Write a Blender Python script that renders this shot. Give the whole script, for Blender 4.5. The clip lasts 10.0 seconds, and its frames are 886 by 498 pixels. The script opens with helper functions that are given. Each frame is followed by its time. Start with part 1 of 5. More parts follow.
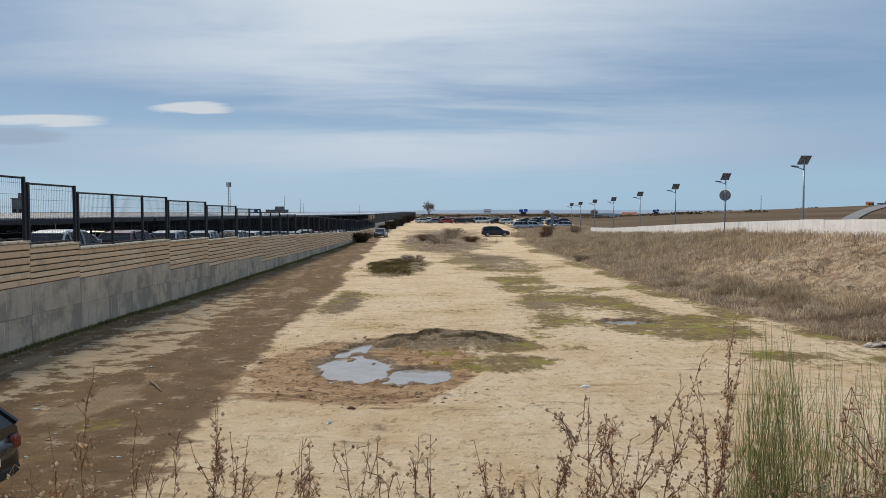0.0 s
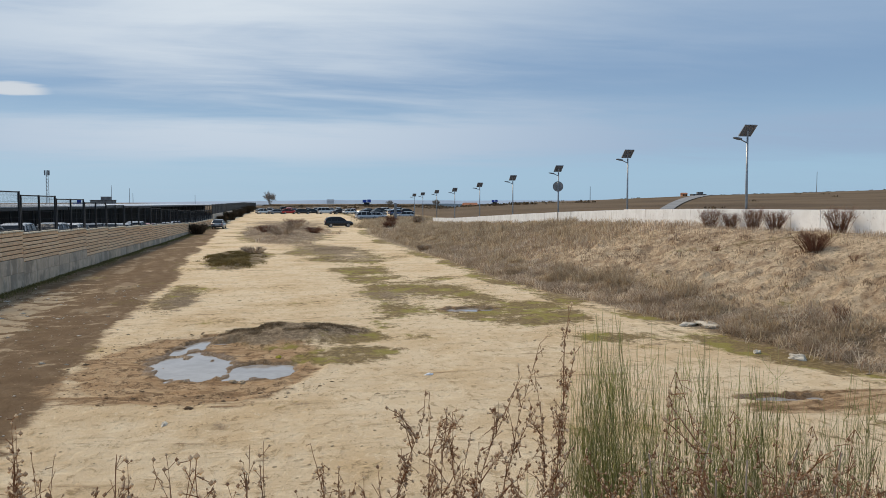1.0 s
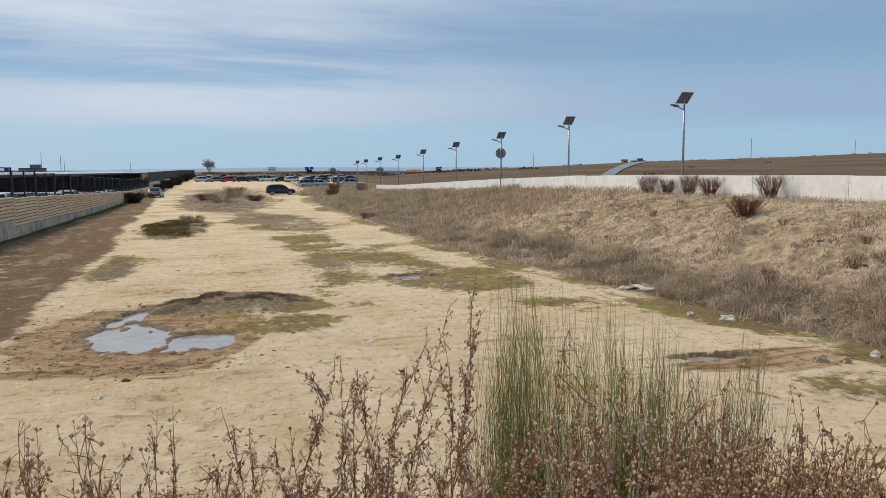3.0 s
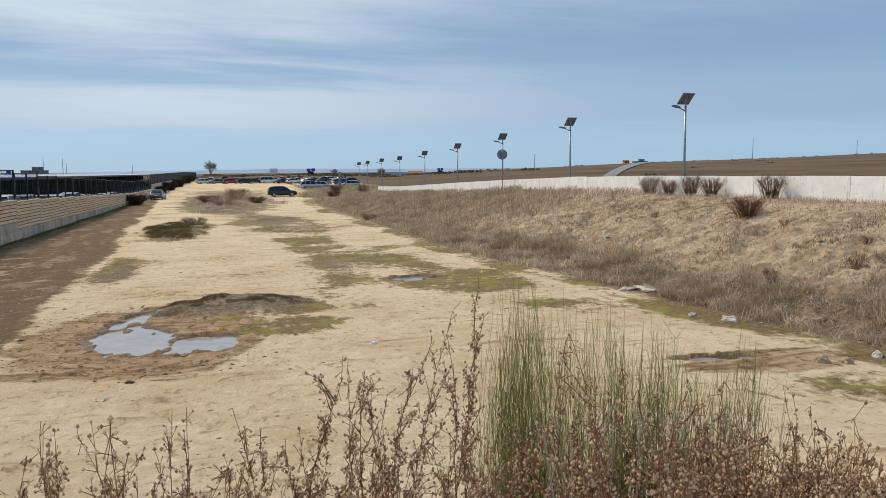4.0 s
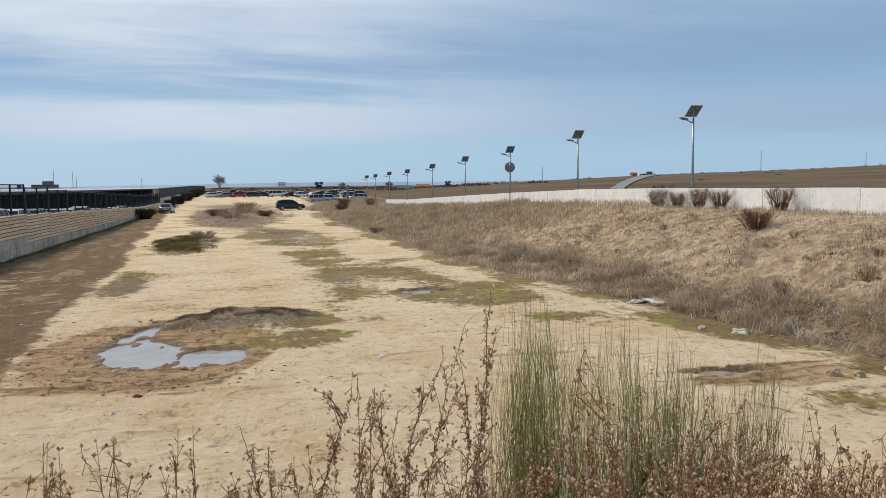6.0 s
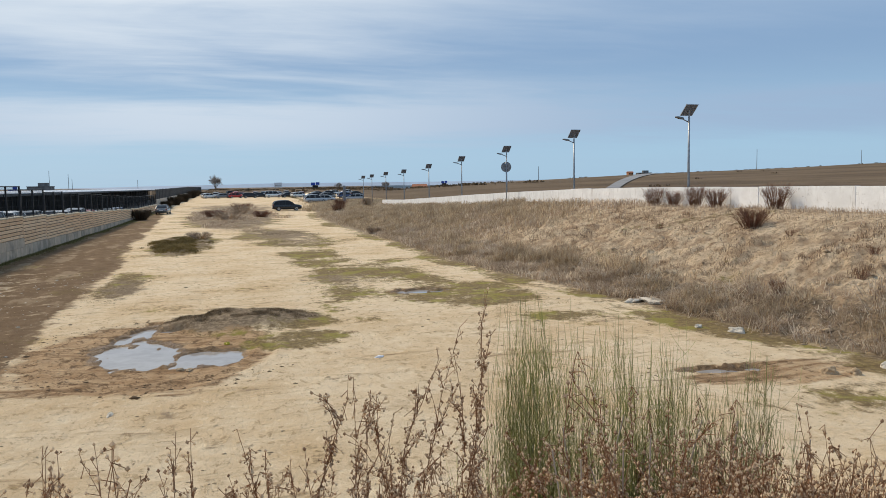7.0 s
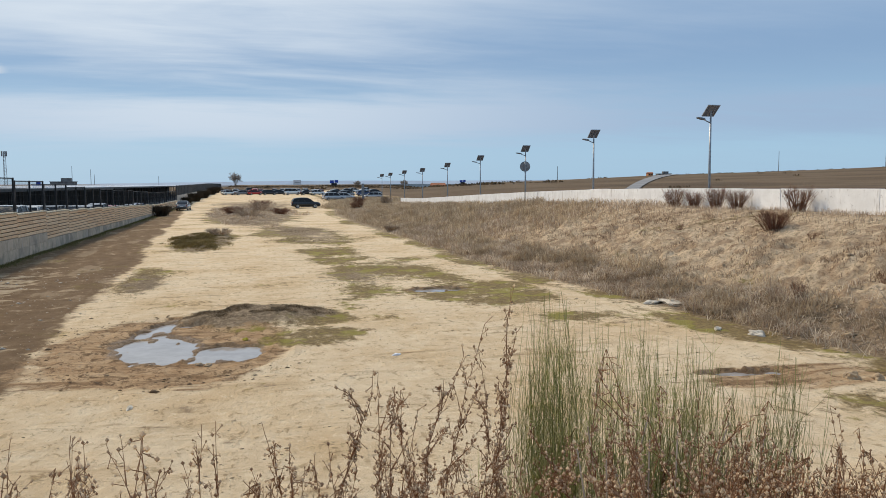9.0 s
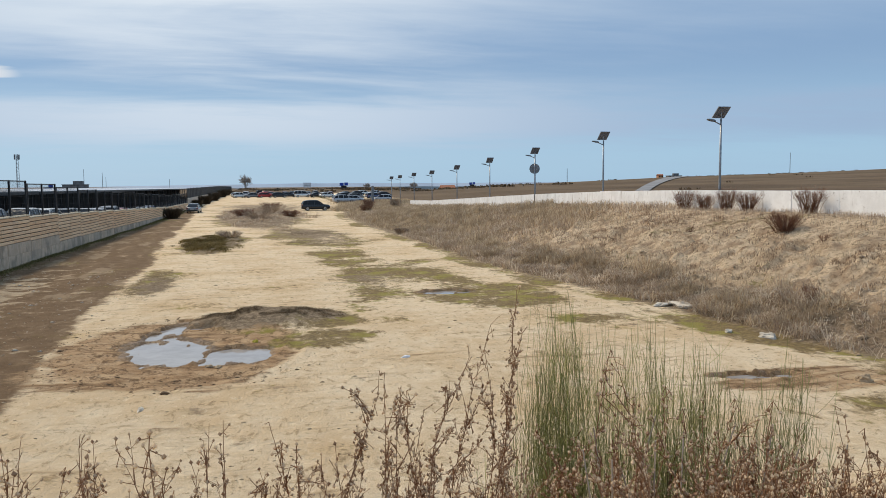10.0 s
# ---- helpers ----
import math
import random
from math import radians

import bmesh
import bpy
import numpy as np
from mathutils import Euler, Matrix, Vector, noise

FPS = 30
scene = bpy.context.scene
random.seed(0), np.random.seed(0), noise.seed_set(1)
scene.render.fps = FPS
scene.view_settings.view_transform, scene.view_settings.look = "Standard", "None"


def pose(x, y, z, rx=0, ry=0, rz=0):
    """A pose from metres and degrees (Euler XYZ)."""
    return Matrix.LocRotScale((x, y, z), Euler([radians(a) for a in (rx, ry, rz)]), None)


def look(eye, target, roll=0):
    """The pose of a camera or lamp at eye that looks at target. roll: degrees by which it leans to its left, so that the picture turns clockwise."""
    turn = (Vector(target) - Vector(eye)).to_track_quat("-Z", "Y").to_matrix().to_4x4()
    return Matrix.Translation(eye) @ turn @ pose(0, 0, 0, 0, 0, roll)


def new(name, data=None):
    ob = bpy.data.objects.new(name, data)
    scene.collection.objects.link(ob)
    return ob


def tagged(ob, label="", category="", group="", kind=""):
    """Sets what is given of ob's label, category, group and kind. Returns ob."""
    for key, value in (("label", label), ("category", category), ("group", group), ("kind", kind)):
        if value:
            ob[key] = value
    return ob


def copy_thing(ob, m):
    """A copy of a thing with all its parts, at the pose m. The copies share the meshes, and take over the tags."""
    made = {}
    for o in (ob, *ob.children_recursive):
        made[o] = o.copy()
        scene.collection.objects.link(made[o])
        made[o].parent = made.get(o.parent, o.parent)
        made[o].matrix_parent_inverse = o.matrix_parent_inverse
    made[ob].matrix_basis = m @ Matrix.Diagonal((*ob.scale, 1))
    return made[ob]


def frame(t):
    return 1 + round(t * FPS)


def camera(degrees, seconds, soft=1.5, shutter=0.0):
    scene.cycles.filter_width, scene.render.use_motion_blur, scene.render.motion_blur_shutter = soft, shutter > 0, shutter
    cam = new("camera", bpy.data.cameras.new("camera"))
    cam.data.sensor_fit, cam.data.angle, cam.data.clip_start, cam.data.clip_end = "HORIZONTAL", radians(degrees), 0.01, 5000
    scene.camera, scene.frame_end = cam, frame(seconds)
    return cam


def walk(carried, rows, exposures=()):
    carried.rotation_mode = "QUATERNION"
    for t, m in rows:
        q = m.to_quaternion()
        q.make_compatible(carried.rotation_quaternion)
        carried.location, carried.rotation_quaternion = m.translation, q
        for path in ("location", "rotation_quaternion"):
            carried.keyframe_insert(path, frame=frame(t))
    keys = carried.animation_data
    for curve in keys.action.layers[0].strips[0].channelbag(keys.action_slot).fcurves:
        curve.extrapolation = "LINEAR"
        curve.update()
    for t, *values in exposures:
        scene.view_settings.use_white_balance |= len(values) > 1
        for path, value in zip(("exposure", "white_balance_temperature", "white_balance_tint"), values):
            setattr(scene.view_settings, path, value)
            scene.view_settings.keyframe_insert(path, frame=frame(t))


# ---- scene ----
cam = camera(60.2, 10.0, soft=0.6)

# seconds, eye x y z, yaw, pitch, roll
PATH = [
    (0, -0.060, -0.050, 4.004, -0.977, -2.674, -0.075),
    (0.5, -0.072, -0.013, 4.013, -7.861, -3.051, -0.118),
    (1, -0.041, 0.005, 4.006, -12.662, -3.412, -0.119),
    (1.5, -0.000, -0.000, 4.000, -15.735, -4.018, -0.000),
    (2, 0.024, 0.002, 3.997, -16.961, -4.790, 0.051),
    (2.5, 0.023, -0.027, 3.998, -17.048, -5.562, -0.146),
    (2.7, 0.021, -0.036, 4.001, -16.93, -5.85, -0.19),
    (3.8, 0.003, -0.088, 4.018, -16.71, -5.92, -0.44),
    (4, 0.000, -0.091, 4.019, -16.688, -5.793, -0.458),
    (4.5, 0.001, -0.073, 4.018, -16.594, -5.382, -0.388),
    (5, -0.003, -0.096, 4.015, -16.326, -5.070, -0.451),
    (5.5, 0.001, -0.057, 4.015, -16.046, -4.860, -0.517),
    (7, 0.002, -0.075, 4.026, -16.355, -4.833, -0.898),
    (7.5, 0.008, -0.078, 4.019, -16.315, -4.865, -0.803),
    (8, 0.012, -0.074, 4.017, -15.920, -4.905, -0.589),
    (8.5, 0.001, -0.073, 4.022, -15.439, -4.922, -0.421),
    (9, -0.012, -0.061, 4.019, -15.029, -4.898, -0.338),
    (9.5, -0.015, -0.084, 4.014, -14.645, -4.832, -0.389),
    (10, -0.007, -0.071, 4.017, -14.310, -4.719, -0.425),
]


def aim(x, y, z, yaw, pitch, roll):
    a, b = radians(yaw), radians(pitch)
    ahead = Vector((-math.sin(a) * math.cos(b), math.cos(a) * math.cos(b), math.sin(b)))
    return look((x, y, z), Vector((x, y, z)) + ahead, roll)


walk(cam, [(r[0], aim(*r[1:])) for r in PATH],
     exposures=[(0.0, -0.21), (1.0, -0.17), (2.5, -0.13), (4.0, -0.06), (5.0, -0.04), (10.0, -0.04)])

# ---- world, sun, exposure ----
SUN_EL, SUN_AZ = 44.0, -36.0          # degrees; azimuth from +y towards +x
world = bpy.data.worlds.new("sky")
scene.world = world
world.use_nodes = True
wn, wl = world.node_tree.nodes, world.node_tree.links
wn.clear()


def wnode(kind, **kw):
    n = wn.new(kind)
    for k, v in kw.items():
        n.inputs[k].default_value = v
    return n


def wmath(op, a, b=0.0, c=None, clamp=False):
    n = wn.new("ShaderNodeMath")
    n.operation, n.use_clamp = op, clamp
    for i, s in enumerate((a, b) if c is None else (a, b, c)):
        if isinstance(s, (int, float)):
            n.inputs[i].default_value = s
        else:
            wl.new(s, n.inputs[i])
    return n.outputs[0]


def wstep(v, lo, hi):
    n = wn.new("ShaderNodeMapRange")
    n.interpolation_type = "SMOOTHSTEP"
    wl.new(v, n.inputs["Value"])
    n.inputs["From Min"].default_value, n.inputs["From Max"].default_value = lo, hi
    return n.outputs["Result"]


def wmix(f, a, b):
    n = wn.new("ShaderNodeMix")
    n.data_type = "RGBA"
    for s, i in ((f, 0), (a, 6), (b, 7)):
        if isinstance(s, (int, float)):
            n.inputs[i].default_value = s
        elif isinstance(s, tuple):
            n.inputs[i].default_value = (*s, 1)
        else:
            wl.new(s, n.inputs[i])
    return n.outputs[2]


sky = wn.new("ShaderNodeTexSky")
sky.sky_type, sky.sun_disc = "NISHITA", False
sky.sun_elevation, sky.sun_rotation = radians(SUN_EL), radians(SUN_AZ)
sky.air_density, sky.dust_density, sky.ozone_density = 1.0, 0.6, 1.5
tc = wn.new("ShaderNodeTexCoord")
sep = wn.new("ShaderNodeSeparateXYZ")
wl.new(tc.outputs["Generated"], sep.inputs[0])
dx, dy, dz = sep.outputs
up = wmath("ADD", wmath("MAXIMUM", dz, 0.0), 0.055)
cu, cv = wmath("DIVIDE", dx, up), wmath("DIVIDE", dy, up)


def wnoise(sx, sy, off, detail, rough, dist=0.0):
    comb = wn.new("ShaderNodeCombineXYZ")
    wl.new(wmath("MULTIPLY_ADD", cu, sx, off), comb.inputs[0])
    wl.new(wmath("MULTIPLY_ADD", cv, sy, off * 0.37), comb.inputs[1])
    n = wnode("ShaderNodeTexNoise", Scale=1.0, Detail=detail, Roughness=rough, Distortion=dist)
    wl.new(comb.outputs[0], n.inputs["Vector"])
    return n.outputs[0]


broad = wnoise(0.26, 0.42, 3.1, 4.0, 0.50, 0.5)
streak = wnoise(0.45, 0.95, 7.7, 6.0, 0.55, 0.7)
fine = wnoise(1.1, 3.2, 1.3, 6.0, 0.6, 0.5)
cover = wmath("ADD", wmath("MULTIPLY", broad, 0.50), wmath("ADD", wmath("MULTIPLY", streak, 0.34), wmath("MULTIPLY", fine, 0.16)))
thin = wstep(dz, 0.03, 0.075)
# brightness of the veil rises towards the sun
sd = Vector((math.cos(radians(SUN_EL)) * math.sin(radians(SUN_AZ)), math.cos(radians(SUN_EL)) * math.cos(radians(SUN_AZ)), math.sin(radians(SUN_EL))))
dot = wmath("ADD", wmath("MULTIPLY", dx, sd.x), wmath("ADD", wmath("MULTIPLY", dy, sd.y), wmath("MULTIPLY", dz, sd.z)))
gd = Vector((math.cos(radians(22)) * math.sin(radians(-3)), math.cos(radians(22)) * math.cos(radians(-3)), math.sin(radians(22))))
near_glow = wmath("ADD", wmath("MULTIPLY", dx, gd.x), wmath("ADD", wmath("MULTIPLY", dy, gd.y), wmath("MULTIPLY", dz, gd.z)))
glow = wmath("POWER", wmath("MAXIMUM", near_glow, 0.0), 11.0)
band = wmath("SUBTRACT", wmath("MULTIPLY", wmath("MULTIPLY", wstep(dz, 0.045, 0.075), wstep(dz, 0.115, 0.09)), 0.10), wmath("MULTIPLY", wmath("MULTIPLY", wstep(dz, 0.095, 0.125), wstep(dz, 0.17, 0.14)), 0.07))
cover = wmath("ADD", cover, wmath("ADD", band, wmath("MULTIPLY", glow, 0.07)))
cloud = wstep(cover, 0.36, 0.66)
veil = wmix(glow, (3.9, 5.4, 7.5), (9.3, 10.1, 10.8))
high = wmath("MULTIPLY_ADD", wstep(dz, 0.28, 0.85), 0.8, 1.0)
vs = wn.new("ShaderNodeVectorMath")
vs.operation = "SCALE"
wl.new(veil, vs.inputs[0]), wl.new(high, vs.inputs["Scale"])
veil = vs.outputs[0]
clear = wmix(wstep(dz, 0.03, 0.17), (4.3, 6.8, 9.2), (3.0, 4.7, 7.2))
base_sky = wmix(0.15, clear, sky.outputs[0])
amount = wmath("MULTIPLY", cloud, wmath("MULTIPLY_ADD", thin, 0.83, 0.12))
mixed = wmix(amount, base_sky, veil)


def lens_cloud(img, u0, v0, ru, rv, colour_, amt):
    """A small lens-shaped cloud at a bearing (x / y) and a height (z / y)."""
    sy = wmath("MAXIMUM", dy, 0.05)
    u = wmath("DIVIDE", wmath("SUBTRACT", wmath("DIVIDE", dx, sy), u0), ru)
    v = wmath("DIVIDE", wmath("SUBTRACT", wmath("ADD", wmath("DIVIDE", dz, sy), wmath("MULTIPLY", wmath("SUBTRACT", fine, 0.5), 0.022)), v0), rv)
    d2 = wmath("ADD", wmath("MULTIPLY", u, u), wmath("MULTIPLY", v, v))
    return wmix(wmath("MULTIPLY", wmath("MULTIPLY", wstep(d2, 1.0, 0.25), wstep(dy, 0.1, 0.3)), amt), img, colour_)


mixed = lens_cloud(mixed, -0.53, 0.100, 0.075, 0.013, (4.2, 5.2, 6.6), 0.7)
mixed = lens_cloud(mixed, -0.50, 0.121, 0.095, 0.010, (8.8, 9.2, 9.6), 0.8)
mixed = lens_cloud(mixed, -0.31, 0.135, 0.062, 0.010, (8.8, 9.2, 9.6), 0.8)
bg = wn.new("ShaderNodeBackground")
wl.new(mixed, bg.inputs[0])
bg.inputs[1].default_value = 0.088
wo = wn.new("ShaderNodeOutputWorld")
wl.new(bg.outputs[0], wo.inputs[0])

sun = new("sun", bpy.data.lights.new("sun", "SUN"))
sun.data.energy, sun.data.angle, sun.data.color = 3.35, radians(11), (1.0, 0.845, 0.63)
sun.matrix_world = look(sd * 100, (0, 0, 0))

# ---- materials ----


class Mat:
    """A small builder for node materials."""

    def __init__(self, name, rough=0.85, metal=0.0, spec=0.3):
        self.m = bpy.data.materials.new(name)
        self.m.use_nodes = True
        self.n, self.l = self.m.node_tree.nodes, self.m.node_tree.links
        self.p = self.n["Principled BSDF"]
        self.p.inputs["Roughness"].default_value = rough
        self.p.inputs["Metallic"].default_value = metal
        self.p.inputs["Specular IOR Level"].default_value = spec
        self.co = self.n.new("ShaderNodeTexCoord").outputs["Object"]

    def put(self, sock, v):
        if isinstance(v, (int, float)):
            sock.default_value = v
        elif isinstance(v, tuple):
            sock.default_value = (*v, 1) if len(v) == 3 and sock.type == "RGBA" else v
        else:
            self.l.new(v, sock)

    def noise(self, scale, detail=5.0, rough=0.6, stretch=None, dist=0.0):
        n = self.n.new("ShaderNodeTexNoise")
        n.inputs["Scale"].default_value, n.inputs["Detail"].default_value = scale, detail
        n.inputs["Roughness"].default_value, n.inputs["Distortion"].default_value = rough, dist
        v = self.co
        if stretch:
            mp = self.n.new("ShaderNodeMapping")
            mp.inputs["Scale"].default_value = stretch
            self.l.new(v, mp.inputs[0])
            v = mp.outputs[0]
        self.l.new(v, n.inputs["Vector"])
        return n.outputs[0]

    def math(self, op, a, b=0.0, clamp=False):
        n = self.n.new("ShaderNodeMath")
        n.operation, n.use_clamp = op, clamp
        self.put(n.inputs[0], a), self.put(n.inputs[1], b)
        return n.outputs[0]

    def step(self, v, lo, hi, a=0.0, b=1.0):
        n = self.n.new("ShaderNodeMapRange")
        n.interpolation_type = "SMOOTHSTEP"
        self.l.new(v, n.inputs["Value"])
        for k, x in (("From Min", lo), ("From Max", hi), ("To Min", a), ("To Max", b)):
            n.inputs[k].default_value = x
        return n.outputs["Result"]

    def mix(self, f, a, b, blend="MIX"):
        n = self.n.new("ShaderNodeMix")
        n.data_type, n.blend_type = "RGBA", blend
        self.put(n.inputs[0], f), self.put(n.inputs[6], a), self.put(n.inputs[7], b)
        return n.outputs[2]

    def shift(self):
        """Give each object its own stretch of the pattern."""
        n = self.n.new("ShaderNodeVectorMath")
        n.operation = "MULTIPLY_ADD"
        n.inputs[1].default_value = (37.0, 53.0, 0.0)
        self.l.new(self.random(), n.inputs[0]), self.l.new(self.co, n.inputs[2])
        self.co = n.outputs[0]

    def attr(self, name):
        n = self.n.new("ShaderNodeAttribute")
        n.attribute_name = name
        return n.outputs["Fac"]

    def random(self):
        return self.n.new("ShaderNodeObjectInfo").outputs["Random"]

    def island(self):
        return self.n.new("ShaderNodeNewGeometry").outputs["Random Per Island"]

    def colour(self, c):
        self.put(self.p.inputs["Base Color"], c)
        return self

    def rough(self, r):
        self.put(self.p.inputs["Roughness"], r)
        return self

    def bump(self, h, strength=0.4, distance=0.02):
        b = self.n.new("ShaderNodeBump")
        b.inputs["Strength"].default_value, b.inputs["Distance"].default_value = strength, distance
        self.l.new(h, b.inputs["Height"])
        self.l.new(b.outputs[0], self.p.inputs["Normal"])
        return self


def plain(name, c, rough=0.6, metal=0.0, vary=0.25, scale=6.0, spec=0.4, coat=0.0):
    m = Mat(name, rough, metal, spec)
    k = m.step(m.noise(scale), 0.3, 0.7, 1.0 - vary, 1.0 + vary * 0.4)
    m.colour(m.mix(1.0, c, m.mix(k, (0, 0, 0), (1, 1, 1)), "MULTIPLY"))
    m.rough(m.step(m.noise(scale * 3), 0.3, 0.7, max(rough - 0.08, 0.02), min(rough + 0.1, 1.0)))
    if coat:
        m.p.inputs["Coat Weight"].default_value, m.p.inputs["Coat Roughness"].default_value = coat, 0.05
    return m.m


# ground: sand, damp track, moss, mud, dry litter and field, blended by where they lie
g = Mat("ground", 0.95, 0, 0.15)
n_big, n_mid, n_fine, n_grit = g.noise(0.25, 4), g.noise(1.3, 6, 0.65), g.noise(7, 6, 0.7), g.noise(45, 3, 0.7)
n_rip = g.noise(3.2, 8, 0.74, (1.15, 0.8, 1.0), 0.5)
n_clod = g.noise(11, 5, 0.75, (1.0, 0.7, 1.0), 0.3)
n_str = g.noise(1.0, 6, 0.65, (0.35, 1.6, 1.0), 0.7)


def edge(a, noise_a, noise_b, soft=0.16, amp=0.9):
    v = g.math("ADD", g.attr(a), g.math("MULTIPLY", g.math("SUBTRACT", noise_a, 0.5), amp))
    v = g.math("ADD", v, g.math("MULTIPLY", g.math("SUBTRACT", noise_b, 0.5), amp * 0.6))
    return g.step(v, 0.5 - soft, 0.5 + soft)


sand = g.mix(g.step(n_mid, 0.3, 0.72), (0.70, 0.53, 0.33), (0.80, 0.645, 0.44))
sand = g.mix(g.step(n_big, 0.40, 0.68, 0, 0.85), sand, (0.62, 0.435, 0.24))
sand = g.mix(g.step(n_str, 0.54, 0.70, 0, 0.5), sand, (0.43, 0.29, 0.15))
sand = g.mix(g.step(n_rip, 0.54, 0.63, 0, 0.65), sand, (0.37, 0.245, 0.125))
sand = g.mix(g.step(n_rip, 0.46, 0.36, 0, 0.6), sand, (0.83, 0.68, 0.46))
sand = g.mix(g.step(n_clod, 0.58, 0.68, 0, 0.5), sand, (0.36, 0.255, 0.145))
sand = g.mix(g.step(n_grit, 0.62, 0.78, 0, 0.5), sand, (0.36, 0.26, 0.15))
damp = g.mix(g.step(n_mid, 0.36, 0.64), (0.155, 0.096, 0.050), (0.210, 0.136, 0.075))
damp = g.mix(g.step(g.noise(0.6, 5, 0.6, (1.0, 0.35, 1.0)), 0.54, 0.62, 0, 0.6), damp, (0.36, 0.265, 0.165))
damp = g.mix(g.step(n_grit, 0.66, 0.74, 0, 0.5), damp, (0.40, 0.33, 0.24))
moss = g.mix(g.step(n_fine, 0.35, 0.65), (0.125, 0.085, 0.035), (0.27, 0.19, 0.068))
moss = g.mix(g.step(n_rip, 0.50, 0.64), moss, (0.14, 0.092, 0.045))
moss = g.mix(g.step(g.noise(0.8, 5), 0.50, 0.60), moss, (0.25, 0.215, 0.04))
mud = g.mix(g.step(n_mid, 0.35, 0.65), (0.38, 0.232, 0.118), (0.55, 0.375, 0.212))
mud = g.mix(g.step(n_str, 0.50, 0.62, 0, 0.7), mud, (0.20, 0.115, 0.056))
mud = g.mix(g.step(n_rip, 0.50, 0.62, 0, 0.85), mud, (0.125, 0.070, 0.034))
mud = g.mix(g.step(n_clod, 0.55, 0.66, 0, 0.6), mud, (0.13, 0.080, 0.043))
litter = g.mix(g.step(n_fine, 0.35, 0.68), (0.165, 0.118, 0.074), (0.37, 0.275, 0.175))
bankc = g.mix(g.step(n_mid, 0.35, 0.62), (0.46, 0.32, 0.20), (0.76, 0.585, 0.385))
bankc = g.mix(g.step(n_fine, 0.52, 0.70, 0, 0.8), bankc, (0.20, 0.125, 0.070))
bankc = g.mix(g.step(n_rip, 0.53, 0.62, 0, 0.6), bankc, (0.23, 0.145, 0.085))
bankc = g.mix(g.step(n_clod, 0.56, 0.66, 0, 0.5), bankc, (0.19, 0.12, 0.07))
field = g.mix(g.step(g.noise(0.012, 6, 0.6, (1, 3, 1)), 0.35, 0.65), (0.105, 0.070, 0.040), (0.175, 0.122, 0.072))
field = g.mix(g.step(g.noise(0.09, 5, 0.7, (1, 2.5, 1)), 0.55, 0.72, 0, 0.7), field, (0.058, 0.042, 0.026))
tarmac = g.mix(g.step(n_fine, 0.35, 0.65), (0.10, 0.10, 0.10), (0.14, 0.138, 0.13))
c = sand
c = g.mix(edge("bank", n_mid, n_fine, 0.2, 2.0), c, bankc)
c = g.mix(edge("damp", n_mid, n_str, 0.2, 1.6), c, damp)
dust = g.mix(g.step(n_mid, 0.35, 0.65), (0.38, 0.285, 0.18), (0.48, 0.37, 0.245))
c = g.mix(edge("dust", n_mid, n_str, 0.1, 2.2), c, dust)
c = g.mix(edge("mud", n_str, n_mid, 0.3, 2.2), c, mud)
c = g.mix(g.math("MULTIPLY", edge("moss", n_big, n_rip, 0.22, 3.0), 0.9), c, moss)
c = g.mix(edge("litter", n_mid, n_fine, 0.25, 2.4), c, litter)
c = g.mix(edge("field", n_mid, n_fine, 0.3, 0.6), c, field)
c = g.mix(edge("tarmac", n_fine, n_fine, 0.1, 0.2), c, tarmac)
c = g.mix(g.math("MULTIPLY", edge("soak", n_rip, n_fine, 0.25, 1.2), 0.62), c, (0.115, 0.072, 0.038))
g.colour(c)
g.rough(g.step(g.attr("wet"), 0.3, 0.9, 0.95, 0.42))
g.bump(g.math("ADD", g.math("MULTIPLY", g.math("MULTIPLY", g.attr("bank"), n_rip), 1.6), g.math("ADD", g.math("MULTIPLY", n_fine, 0.5), g.math("ADD", g.math("MULTIPLY", n_grit, 0.16), g.math("ADD", g.math("MULTIPLY", n_str, 0.6), g.math("ADD", g.math("MULTIPLY", n_clod, 0.45), g.math("MULTIPLY", n_rip, 0.9)))))), 1.0, 0.10)
M_GROUND = g.m

w = Mat("puddle_water", 0.04, 0, 0.5)
w.colour(w.mix(w.step(w.noise(2.0), 0.3, 0.7), (0.27, 0.25, 0.23), (0.34, 0.32, 0.30)))
w.p.inputs["IOR"].default_value = 1.33
w.bump(w.noise(3.0, 2), 0.02, 0.01)
M_WATER = w.m

co = Mat("concrete_panel", 0.9)
co.shift()
k = co.step(co.noise(1.6, 6, 0.65), 0.3, 0.7)
cc = co.mix(k, (0.48, 0.375, 0.265), (0.66, 0.53, 0.385))
cc = co.mix(co.step(co.noise(2.2, 5, 0.6, (3.0, 3.0, 0.25)), 0.52, 0.70, 0, 0.45), cc, (0.26, 0.235, 0.19))
cc = co.mix(co.step(co.noise(0.55, 5, 0.65), 0.46, 0.60, 0, 0.7), cc, (0.24, 0.205, 0.155))
cc = co.mix(co.step(co.random(), 0, 1, 0, 0.28), cc, (0.30, 0.285, 0.25))
cc = co.mix(co.step(co.noise(3.5, 4, 0.6, (4.0, 4.0, 0.18)), 0.60, 0.70, 0, 0.6), cc, (0.66, 0.62, 0.55))
co.colour(cc).bump(co.noise(14, 5), 0.4, 0.02)
M_CONC = co.m

